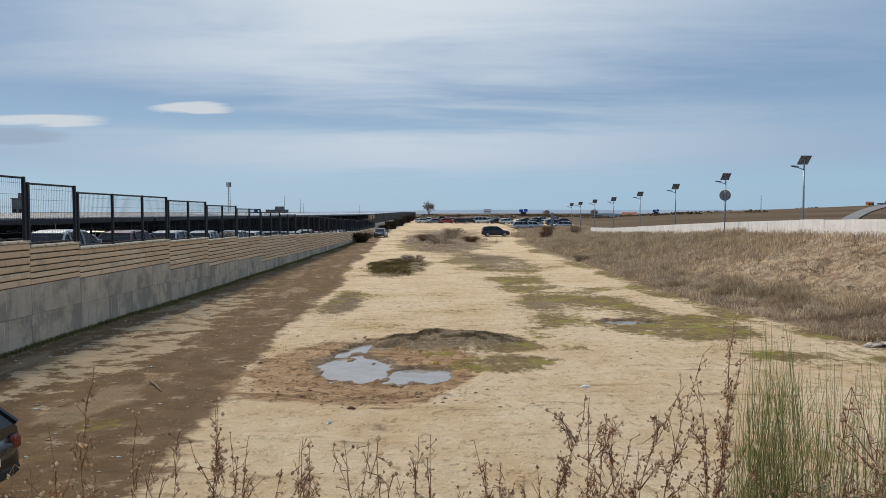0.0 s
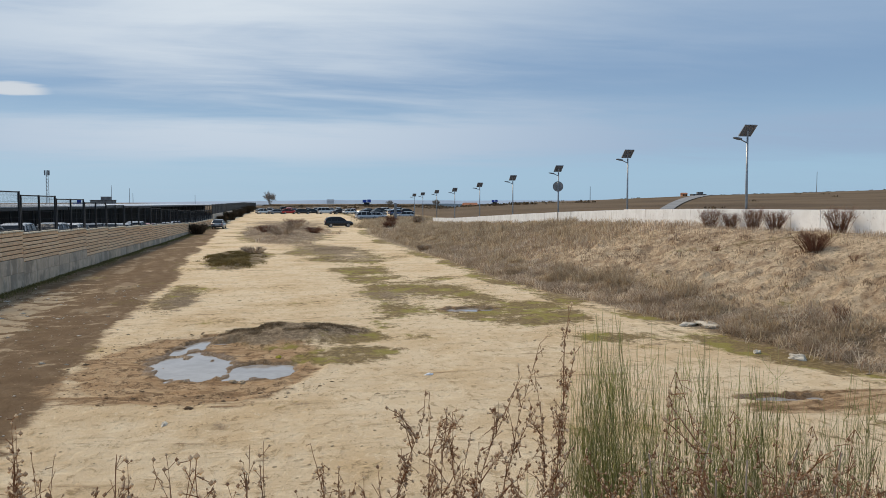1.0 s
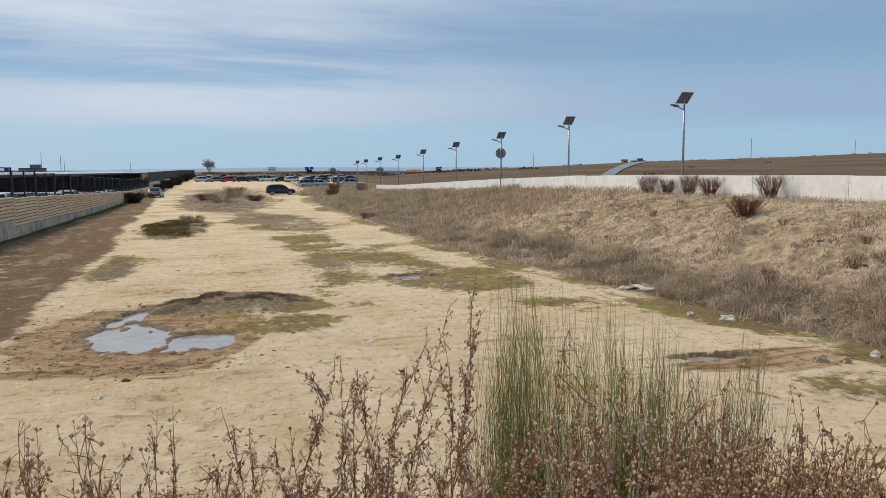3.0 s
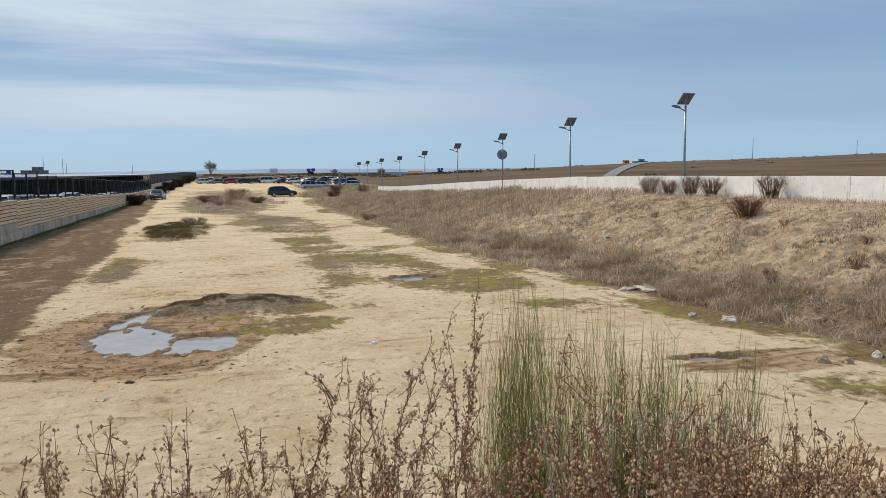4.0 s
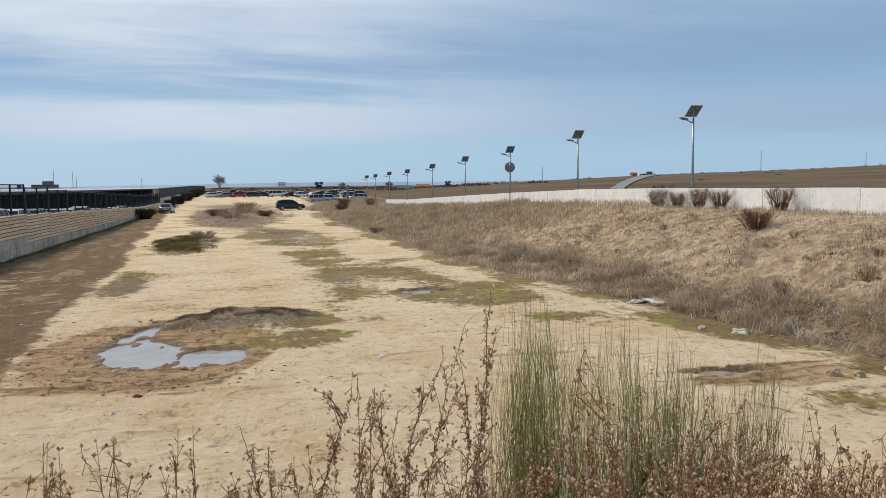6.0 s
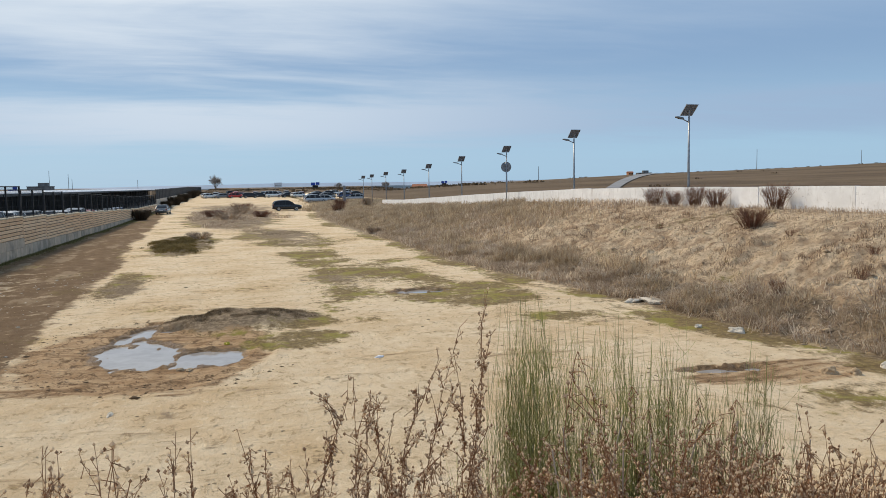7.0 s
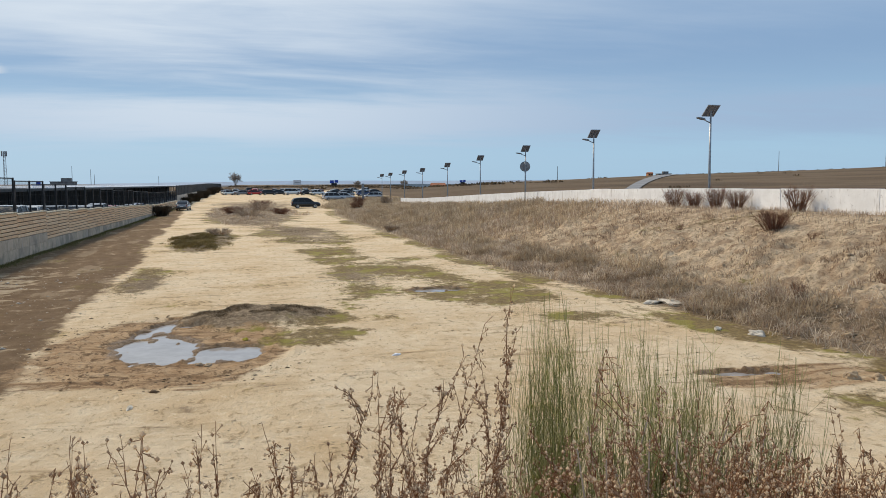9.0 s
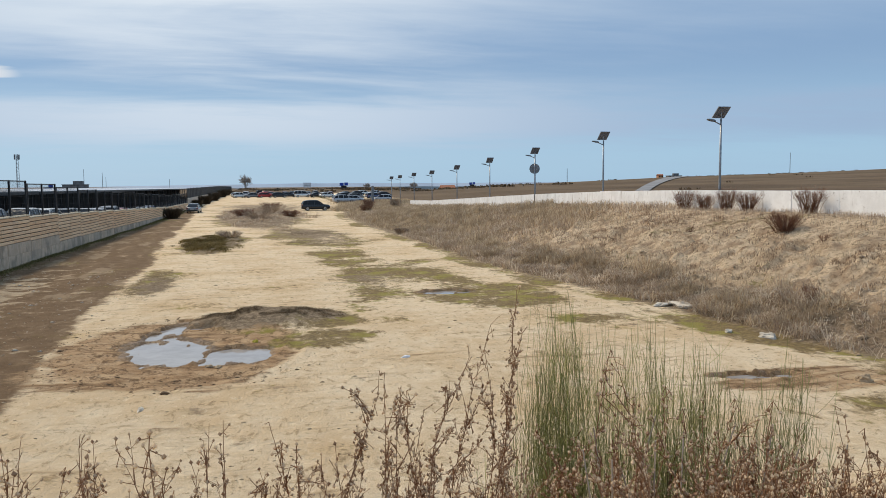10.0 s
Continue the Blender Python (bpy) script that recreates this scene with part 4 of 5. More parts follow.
x, y = scatter(60000, 0, 13, 36, 125, lambda x, y: sstep(blob(x, y, 4.8, 66, 4.2, 20), 0.0, 0.4) * sstep(fbm(x * 0.5, y * 0.18, 4, 91), 0.0, 0.12) * 0.9, 92, 0.2)
blades("lot_tufts", x, y, 0.08, 0.03, 1.6, M_MOUND, "low brown stubble in ragged streaks over sand", "stubble", 17)
x, y = scatter(9000, -5.2, -2.2, 26, 44, lambda x, y: sstep(blob(x, y, -4.0, 34, 1.2, 6) + fbm(x, y * 0.5, 3, 93), 0.1, 0.4), 94, 0.12)
blades("edge_tufts", x, y, 0.05, 0.022, 1.6, M_MOUND, "low brown stubble beside the damp track", "stubble", 18)

# ---- shrubs ----


def shrub(name, cx, cy, h, spread_, n, mat, label, category, seed, w_=0.018):
    t = thing(name, label, category, Matrix.Translation((cx, cy, gz(cx, cy))))
    r = np.random.default_rng(seed)
    px_, py_ = r.normal(0, spread_ * 0.22, n), r.normal(0, spread_ * 0.22, n)
    st = Geo()
    for i in range(n):
        a = math.atan2(py_[i], px_[i]) + r.normal(0, 0.4)
        l = h * r.uniform(0.55, 1.05)
        o = spread_ * r.uniform(0.25, 0.6) * r.uniform(0.3, 1)
        p0 = Vector((px_[i] * 0.5, py_[i] * 0.5, -0.05))
        p1 = p0 + Vector((math.cos(a) * o * 0.45, math.sin(a) * o * 0.45, l * 0.55))
        p2 = p0 + Vector((math.cos(a) * o, math.sin(a) * o, l))
        st.tube([p0, p1, p2], [w_ / 2, w_ / 2.6, w_ / 6], 3, False)
        for _ in range(3):
            u = r.uniform(0.4, 0.95)
            q0 = p0.lerp(p1, u) if u < 0.5 else p1.lerp(p2, u - 0.3)
            st.tube([q0, q0 + Vector((r.normal(0, 0.13) * h, r.normal(0, 0.13) * h, r.uniform(0.12, 0.3) * h))], [w_ / 3, w_ / 8], 3, False)
    tagged(part("branchwork", st, mat, t), kind="stuff")
    return t


for i, (cx, cy, h, s) in enumerate([(23.9, 38.4, 1.1, 1.3), (23.85, 36.4, 0.9, 1.0), (23.7, 34.2, 1.15, 1.1), (23.65, 32.4, 1.0, 1.1), (23.5, 28.0, 1.15, 1.3)]):
    shrub("shrub", cx, cy, h, s, 110, M_RUST, "leafless rusty shrub against the white parapet", "shrub", 80 + i)
shrub("shrub", 20.4, 25.6, 0.8, 1.3, 170, M_RUST, "leafless rusty shrub rooted high on the bank", "shrub", 90)
for i, (cx, cy, h) in enumerate([(19.9, 22.9, 0.28), (17.6, 17.4, 0.5), (15.9, 18.8, 0.5), (18.9, 18.2, 0.3), (20.5, 18.6, 0.5), (19.6, 31.0, 0.4)]):
    shrub("weed_clump", cx, cy, h, 0.5, 30, M_RUST, "small withered weed clump on the sandy bank", "weed clump", 100 + i, 0.012)
for i, (cx, cy, h, s) in enumerate([(-9.4, 103.5, 1.35, 2.4), (-8.6, 142, 1.4, 2.2), (-8.0, 158, 1.7, 3.0), (-7.4, 185, 1.9, 3.0), (-6.6, 222, 2.0, 3.0), (-6.2, 250, 2.0, 3.0)]):
    shrub("bush", cx, cy, h, s, 260, M_DARKB, "dark leafless bush growing beside the wall", "bush", 120 + i, 0.07)
for i, (cx, cy, h, s) in enumerate([(1.2, 92, 1.1, 3.5), (-0.5, 100, 1.0, 3.0), (3.0, 108, 1.2, 3.5), (5.2, 99, 0.9, 2.5), (-1.4, 62, 0.6, 2.0), (3.6, 121, 1.3, 3.5), (22.5, 118, 1.7, 2.2), (17, 112, 1.2, 2.0), (12.5, 63, 0.6, 1.2), (20.5, 133, 1.5, 2.5)]):
    shrub("bush", cx, cy, h, s, 140, M_RUST if i % 2 else M_DRYP, "low dry leafless bush on rough ground", "bush", 140 + i, 0.035)


def tree(cx, cy, h, crown, seed, label):
    t = thing("tree", label, "tree", Matrix.Translation((cx, cy, gz(cx, cy))))
    r = np.random.default_rng(seed)
    tr, tw = Geo(), Geo()
    tr.tube([(0, 0, -0.3), (0.05, 0, h * 0.18), (0, 0.1, h * 0.4)], [0.014 * h, 0.011 * h, 0.006 * h], 8)

    def grow(p, d, l, rad, depth):
        q = p + d * l
        (tr if depth < 2 else tw).tube([p, p.lerp(q, 0.5) + Vector(r.normal(0, 0.04 * l, 3)), q], [rad, rad * 0.8, rad * 0.55], 5 if depth < 2 else 3, False)
        if depth < 4:
            for _ in range(4 if depth < 3 else 5):
                e = (d + Vector(r.normal(0, 0.34, 3)) + Vector((0, 0, 0.2))).normalized()
                grow(p + d * l * r.uniform(0.45, 1.0), e, l * r.uniform(0.6, 0.8), max(rad * 0.5, 0.012), depth + 1)

    for _ in range(13):
        d = Vector((r.normal(0, 0.34 * crown), r.normal(0, 0.34 * crown), 1)).normalized()
        grow(Vector((0, 0, h * r.uniform(0.0, 0.10))), d, h * 0.27, 0.0038 * h, 0)
    part("trunk", tr, M_BARK, t)
    part("crown", tw, M_TWIG, t)
    return t


tree(-0.6, 362, 9.6, 0.9, 7, "bare leafless poplar beyond the parked cars")
tree(71, 330, 5.0, 1.3, 9, "small bare tree beyond the lot")
tree(58, 380, 4.5, 1.3, 10, "small bare tree beyond the lot")
tree(-105, 215, 6.4, 1.6, 12, "small dark bare tree behind the carports")
tree(-45, 300, 3.8, 1.6, 13, "small dark bare tree behind the carports")

# ---- cars ----
PAINT = {}


def paint(name, c, metal=0.3):
    if name not in PAINT:
        PAINT[name] = plain(name + "_paint", c, 0.3, metal, 0.12, 3, 0.5, 0.6)
    return PAINT[name]


COLOURS = {"silver": (0.42, 0.43, 0.44), "grey": (0.17, 0.175, 0.18), "white": (0.72, 0.72, 0.70), "black": (0.006, 0.006, 0.007), "red": (0.42, 0.025, 0.02), "blue": (0.03, 0.06, 0.14), "beige": (0.45, 0.40, 0.32), "maroon": (0.11, 0.018, 0.02)}
STYLES = {
    "hatchback": dict(L=4.05, W=1.74, H=1.48, belt=0.92, cab=[(-1.96, 0.25), (-1.62, 0.80), (-1.1, 0.96), (-0.4, 1.0), (0.3, 0.93), (0.7, 0.60), (1.2, 0.0)], nose=0.86),
    "sedan": dict(L=4.5, W=1.76, H=1.43, belt=0.90, cab=[(-1.75, 0.0), (-1.25, 0.60), (-0.85, 0.91), (-0.2, 1.0), (0.35, 0.92), (0.8, 0.50), (1.25, 0.0)], nose=0.80),
    "off-roader": dict(L=4.55, W=1.86, H=1.68, belt=1.02, cab=[(-2.18, 0.15), (-1.85, 0.80), (-1.3, 0.96), (-0.5, 1.0), (0.3, 0.94), (0.7, 0.60), (1.15, 0.0)], nose=0.98),
    "van": dict(L=4.4, W=1.8, H=1.82, belt=1.05, cab=[(-2.16, 0.55), (-2.05, 1.0), (-0.5, 1.0), (0.7, 0.96), (1.5, 0.0)], nose=0.95),
}


def car(style, colour, m, label, group=""):
    s = STYLES[style]
    L, W, H, belt, nose = s["L"], s["W"], s["H"], s["belt"], s["nose"]
    t = thing("car", label, "car", m, group)
    pm = paint(colour, COLOURS[colour])
    hw = W / 2

    def ring(x, w_, z0, z1, r=0.1):
        return [(x, -w_ + r, z0), (x, w_ - r, z0), (x, w_, z0 + r), (x, w_ * 1.0, (z0 + z1) / 2), (x, w_ * 0.96, z1 - r), (x, w_ - r - 0.03, z1), (x, -w_ + r + 0.03, z1), (x, -w_ * 0.96, z1 - r), (x, -w_, (z0 + z1) / 2), (x, -w_, z0 + r)]

    tail = belt if style != "sedan" else belt - 0.02
    st = [(-L / 2, hw * 0.80, 0.42, tail - 0.16), (-L / 2 + 0.06, hw * 0.93, 0.30, tail - 0.05), (-L / 2 + 0.3, hw, 0.24, tail), (-0.5, hw, 0.22, belt), (L * 0.22, hw, 0.22, belt), (L * 0.28, hw, 0.22, belt - 0.02), (L / 2 - 0.45, hw * 0.97, 0.24, nose - 0.05), (L / 2 - 0.12, hw * 0.88, 0.28, nose - 0.16), (L / 2, hw * 0.70, 0.36, nose - 0.30)]
    part("body", Geo().loft([ring(*q) for q in st]), pm, t, smooth=True)
    gl, rf = [], []
    for x, k_ in s["cab"]:
        zt = belt - 0.03 + (H - belt) * k_
        wt = hw * (0.95 - 0.20 * k_)
        gl.append([(x, -hw * 0.94, belt - 0.06), (x, hw * 0.94, belt - 0.06), (x, wt, max(zt - 0.05, belt - 0.03)), (x, wt - 0.06, max(zt, belt - 0.02)), (x, -wt + 0.06, max(zt, belt - 0.02)), (x, -wt, max(zt - 0.05, belt - 0.03))])
    part("glasshouse", Geo().loft(gl), M_GLASS, t)
    for x, k_ in s["cab"]:
        if k_ > 0.75:
            zt = belt - 0.03 + (H - belt) * k_
            wt = hw * (0.95 - 0.20 * k_) + 0.012
            rf.append([(x, -wt, zt - 0.07), (x, wt, zt - 0.07), (x, wt, zt - 0.03), (x, wt - 0.12, zt + 0.03), (x, -wt + 0.12, zt + 0.03), (x, -wt, zt - 0.03)])
    part("roof", Geo().loft(rf), pm, t, smooth=False)
    cab = s["cab"]
    for sgn in (-1, 1):
        for i in range(len(cab) - 1):
            if i in (0, len(cab) - 2):
                (xa, ka), (xb, kb) = cab[i], cab[i + 1]
                pa = (xa, sgn * hw * (0.95 - 0.20 * ka), belt - 0.03 + (H - belt) * ka)
                pb = (xb, sgn * hw * (0.95 - 0.20 * kb), belt - 0.04 + (H - belt) * kb)
                part("pillar", Geo().tube([pa, pb], 0.045, 5), pm, t)
        for x in ((-0.25, -1.3) if style != "sedan" else (-0.2,)):
            part("pillar", Geo().tube([(x, sgn * hw * 0.955, belt - 0.03), (x, sgn * hw * 0.765, H - 0.05)], 0.04, 5), pm, t)
    for x in (-L * 0.30, L * 0.31):
        for sgn in (-1, 1):
            wr = 0.33 if H > 1.6 else 0.30
            yw = sgn * (hw - 0.10)
            wheel = Geo().loft([[(x + wr * k_ * math.cos(a), yw + o, wr + wr * k_ * math.sin(a)) for a in np.linspace(0, 2 * math.pi, 20, endpoint=False)] for k_, o in ((0.9, -0.11), (1.0, -0.08), (1.0, 0.08), (0.9, 0.11))])
            wo_ = part("wheel", wheel, M_TYRE, t)
            part("rim", Geo().loft([[(x + wr * k_ * math.cos(a), yw + sgn * o, wr + wr * k_ * math.sin(a)) for a in np.linspace(0, 2 * math.pi, 16, endpoint=False)] for k_, o in ((0.66, 0.08), (0.66, 0.117), (0.3, 0.11))]), M_RIM, wo_)
    for sgn in (-1, 1):
        part("headlight", Geo().box((L / 2 - 0.16, sgn * hw * 0.68, nose - 0.24), (0.24, 0.34, 0.14), 0.04), M_CLEAR, t)
        part("taillight", Geo().box((-L / 2 + 0.08, sgn * hw * 0.80, tail - 0.14), (0.16, 0.22, 0.22), 0.04), M_RED, t)
        part("mirror", Geo().box((0.75, sgn * (hw + 0.08), belt + 0.06), (0.10, 0.20, 0.13), 0.03), pm, t)
        part("sill", Geo().box((0, sgn * (hw - 0.02), 0.24), (L * 0.36, 0.06, 0.10), 0.02), M_TRIM, t)
    part("rear_bumper", Geo().box((-L / 2 + 0.05, 0, 0.42), (0.14, W * 0.86, 0.18), 0.05), M_TRIM, t)
    part("grille", Geo().box((L / 2 - 0.05, 0, 0.44), (0.12, W * 0.6, 0.16), 0.03), M_TRIM, t)
    part("plate", Geo().box((-L / 2 - 0.025, 0, 0.62), (0.02, 0.5, 0.11)), M_PLATE, t)
    return t


def at_car(x, y, heading, z=None):
    return Matrix.Translation((x, y, gz(x, y) if z is None else z)) @ Matrix.Rotation(radians(heading), 4, "Z")


car("off-roader", "black", at_car(10.6, 124.2, 2), "black off-road car parked side-on on the sandy lot")
car("sedan", "grey", at_car(-7.9, 122.5, 86), "grey saloon car parked beside the tan wall")
car("hatchback", "black", at_car(-7.98, 10.2, 176), "dark car parked at the edge of the damp track")
row = [("hatchback", "silver", 31.0, 90), ("hatchback", "maroon", 37.3, 90), ("hatchback", "silver", 43.0, 90), ("hatchback", "silver", 48.8, 90), ("hatchback", "white", 54.6, -90), ("hatchback", "white", 60.5, 90), ("hatchback", "black", 66.4, 90), ("sedan", "white", 72, -90), ("hatchback", "silver", 78, 90),
       ("off-roader", "grey", 84, 90), ("hatchback", "red", 90, 90), ("sedan", "silver", 97, 90), ("hatchback", "white", 104, -90), ("hatchback", "blue", 112, 90)]
for i, (sty, col, y, hd) in enumerate(row):
    car(sty, col, at_car(-15.3 + 0.02 * y, y, hd + float(rng.normal(0, 1.5)), float(parking_z(y))), f"{col} {sty} parked behind the fence beside carports", "cars behind the fence")
row2 = [("hatchback", "silver", 34), ("hatchback", "black", 37), ("sedan", "grey", 42.5), ("hatchback", "white", 48), ("hatchback", "blue", 53.5), ("sedan", "grey", 62), ("hatchback", "silver", 70)]
for sty, col, y in row2:
    car(sty, col, at_car(-20.4, y, 2, float(parking_z(y))), f"{col} {sty} parked under a carport roof", "cars under the carports")
far = [("hatchback", "white", -2.1, 215, 25), ("sedan", "grey", 1.6, 214, 15), ("hatchback", "red", 4.8, 213, 10), ("hatchback", "black", 8.4, 210, 6), ("sedan", "black", 11.0, 213, 5), ("van", "white", 14.6, 212, 4), ("sedan", "black", 18.3, 208, 15),
       ("hatchback", "white", 20.6, 206, 25), ("off-roader", "silver", 18.9, 155, 8), ("hatchback", "silver", 21.8, 160, -14), ("hatchback", "blue", 30.7, 190, 12), ("hatchback", "silver", 28.6, 165, 165), ("sedan", "silver", 24.5, 205, 150), ("hatchback", "grey", 26.0, 188, 10)]
far += [("hatchback", "silver", -0.2, 228, 80), ("sedan", "red", 6.6, 226, 85), ("van", "grey", 3.4, 230, 95), ("hatchback", "maroon", 10.6, 228, 88), ("sedan", "silver", 17.2, 228, 92), ("hatchback", "maroon", 22.6, 216, 80), ("sedan", "grey", 27.8, 222, 10),
        ("hatchback", "black", 24.4, 196, 20), ("sedan", "black", 31.5, 226, 12), ("hatchback", "white", 35.0, 236, 5), ("sedan", "silver", 13.0, 232, 90), ("hatchback", "red", 5.4, 238, 88), ("hatchback", "grey", 20.0, 236, 92), ("sedan", "white", 39.5, 240, 15), ("hatchback", "black", 36.0, 205, 20)]
for sty, col, x_, y_, hd in far:
    car(sty, col, at_car(x_, y_, hd), f"{col} {sty} parked at the far end of the lot", "cars at the end of the lot")

# ---- carports ----


def carport(y0, ln, roofm, label):
    zb = float(parking_z(y0 + ln / 2))
    t = thing("carport", label, "carport", Matrix.Translation((0, y0, 0)), "carports beside the wall")
    rf = Geo()
    n = int(ln / 0.5)
    for i in range(n):
        a, b = i * ln / n, (i + 1) * ln / n
        for c0, c1, dz_ in ((a, (a + b) / 2, 0.0), ((a + b) / 2, b, 0.03)):
            rf.add([(-17.3, c0, 3.80 + dz_), (-17.3, c1, 3.80 + dz_), (-23.4, c1, 4.03 + dz_), (-23.4, c0, 4.03 + dz_), (-17.3, c0, 3.75), (-17.3, c1, 3.75), (-23.4, c1, 3.98), (-23.4, c0, 3.98)],
                   [(3, 2, 1, 0), (4, 5, 6, 7), (0, 1, 5, 4), (1, 2, 6, 5), (2, 3, 7, 6), (3, 0, 4, 7)])
    part("roof", rf, roofm, t)
    part("fascia", Geo().box((-17.3, ln / 2, 3.66), (0.06, ln - 0.04, 0.24), 0.01), M_BLACK, t)
    # added dark sheet at the back, standing in for the deep shade inside
    part("cladding", Geo().box((-23.45, ln / 2, (zb + 3.8) / 2), (0.06, ln, 3.9 - zb)), M_SHADE, t)
    for yp in np.arange(1.0, ln, 5.4):
        part("post", Geo().box((-18.2, float(yp), (zb + 3.75) / 2 - 0.1), (0.12, 0.12, 3.85 - zb + 0.2), 0.01), M_BLACK, t)
        part("post", Geo().box((-23.2, float(yp), (zb + 3.9) / 2 - 0.1), (0.12, 0.12, 3.95 - zb + 0.2), 0.01), M_BLACK, t)
        part("beam", Geo().box((-20.5, float(yp), 3.68), (5.6, 0.08, 0.16), 0.01), M_BLACK, t)
    return t


for i in range(11):
    carport(24.0 + i * 24.2, 24.0, M_ROOF if i < 2 else M_ROOFW, "low carport with dark sheet roof" if i < 2 else "low carport with pale sheet roof")

# ---- far buildings, masts and boards ----


def lattice_mast(x, y, h, w_, label, heads=True):
    t = thing("mast", label, "mast", Matrix.Translation((x, y, gz(x, y) - 0.5)))
    br = Geo()
    cs = [(w_ * math.cos(a), w_ * math.sin(a)) for a in (0.5, 2.6, 4.7)]
    n = int(h / 1.6)
    for cx, cy in cs:
        leg = Geo()
        leg.tube([(cx, cy, 0), (cx * 0.55, cy * 0.55, h)], 0.09, 4)
        part("leg", leg, M_GALV, t)
    for i in range(n):
        k0, k1 = 1 - 0.45 * i / n, 1 - 0.45 * (i + 1) / n
        for j in range(3):
            a, b = cs[j], cs[(j + 1) % 3]
            br.tube([(a[0] * k0, a[1] * k0, h * i / n), (b[0] * k1, b[1] * k1, h * (i + 1) / n)], 0.045, 3)
    part("bracing", br, M_GALV, t)
    if heads:
        for a in (0, 1.05, 2.1, 3.15, 4.2, 5.25):
            part("antenna", Geo().box((1.1 * math.cos(a), 1.1 * math.sin(a), h - 1.2), (0.28, 0.28, 2.4), 0.05), M_SIGN, t)
    return t


lattice_mast(-104.5, 400, 20.5, 0.9, "grey lattice telephone mast beyond the carports")
for x_, y_, h_ in ((281, 645, 20.4 - 7.0), (516, 645, 21), (690, 690, 18), (-180, 950, 22), (-165, 1000, 14), (-152, 900, 18), (-83, 900, 14)):
    t = thing("mast", "thin distant pole mast on the skyline", "mast", Matrix.Translation((x_, y_, gz(x_, y_) - 1)))
    part("pole", Geo().tube([(0, 0, 0), (0, 0, h_)], [0.32, 0.2], 6), M_SIGN, t)


def far_house(x, y, sx, sy, h, wallm, label, flat=False, turn=0):
    t = thing("house", label, "house", Matrix.Translation((x, y, gz(x, y) - 0.3)) @ Matrix.Rotation(radians(turn), 4, "Z"))
    wl_ = part("wall", Geo().box((0, 0, h / 2), (sx, sy, h), 0.05), wallm, t)
    if flat:
        part("roof", Geo().box((0, 0, h + 0.15), (sx + 0.6, sy + 0.6, 0.3), 0.03), M_FARB, t)
        part("roof_room", Geo().box((sx * 0.12, 0, h + 1.3), (sx * 0.4, sy * 0.5, 2.0), 0.05), wallm, t)
    else:
        part("roof", Geo().add([(-sx / 2 - 0.4, -sy / 2 - 0.4, h), (sx / 2 + 0.4, -sy / 2 - 0.4, h), (sx / 2 + 0.4, sy / 2 + 0.4, h), (-sx / 2 - 0.4, sy / 2 + 0.4, h), (-sx / 2 - 0.4, 0, h + sy * 0.28), (sx / 2 + 0.4, 0, h + sy * 0.28)],
                                   [(0, 1, 5, 4), (2, 3, 4, 5), (0, 4, 3), (1, 2, 5), (3, 2, 1, 0)]), M_TILE, t)
    for i in range(max(2, int(sx / 3))):
        xw = -sx / 2 + (i + 0.5) * sx / max(2, int(sx / 3))
        part("window", Geo().box((xw, -sy / 2, h * 0.55), (1.1, 0.12, 1.2), 0.02), M_GLASS, t)
    return t


far_house(-99.5, 500, 13, 9, 5.6, M_FARB, "grey flat-roofed building beyond the carports", True)
far_house(-159, 300, 4.5, 4.5, 10.0, M_FARB, "grey tower building behind the carports", True)
far_house(376, 648, 5, 4, 2.6, M_BRICKH, "orange rendered house on the hill crest")
far_house(392, 650, 14, 5, 1.6, M_FARB, "long low farm building on the hill crest", True)
far_house(131, 500, 9, 6, 1.2, M_BRICKH, "orange roofed house below the hill")
for x_, y_, sx, sz in ((34, 452, 4.4, 2.8),):
    t = thing("billboard", "plain white roadside board on posts", "billboard", Matrix.Translation((x_, y_, gz(x_, y_))))
    part("board", Geo().box((0, 0, 2.6), (sx, 0.15, sz), 0.02), M_BOARD, t)
    part("writing_bar", Geo().box((0, -0.09, 2.5), (sx * 0.8, 0.03, 0.25)), M_SIGN, t)
    for sgn in (-1, 1):
        part("post", Geo().box((sgn * sx * 0.35, 0.1, 0.7), (0.15, 0.15, 1.6)), M_GALV, t)
for x_, y_, lab in ((56.5, 462, "blue signboards on a dark kiosk"), (178, 600, "blue signboards by a far road")):
    t = thing("sign_board", lab, "sign board", Matrix.Translation((x_, y_, gz(x_, y_))))
    part("base", Geo().box((0, 0, 1.0), (3.2, 2.0, 2.2), 0.1), M_SHADE, t)
    part("board", Geo().box((-1.3, -0.2, 3.0), (2.4, 0.2, 1.7), 0.05), M_BLUE, t)
    part("board", Geo().box((1.4, -0.2, 3.2), (2.2, 0.2, 1.6), 0.05), M_BLUE, t)
    part("crossbar", Geo().box((0, 0, 2.2), (5.2, 0.15, 0.2)), M_GALV, t)
far_house(-112, 492, 5, 4, 4.0, M_BLUE, "blue shed beyond the carports", True)
t = thing("post", "dark steel post at the lot's end", "post", Matrix.Translation((24.0, 150, 0.6)))
part("shaft", Geo().box((0, 0, 1.7), (0.5, 0.3, 3.6), 0.04), M_SIGN, t)

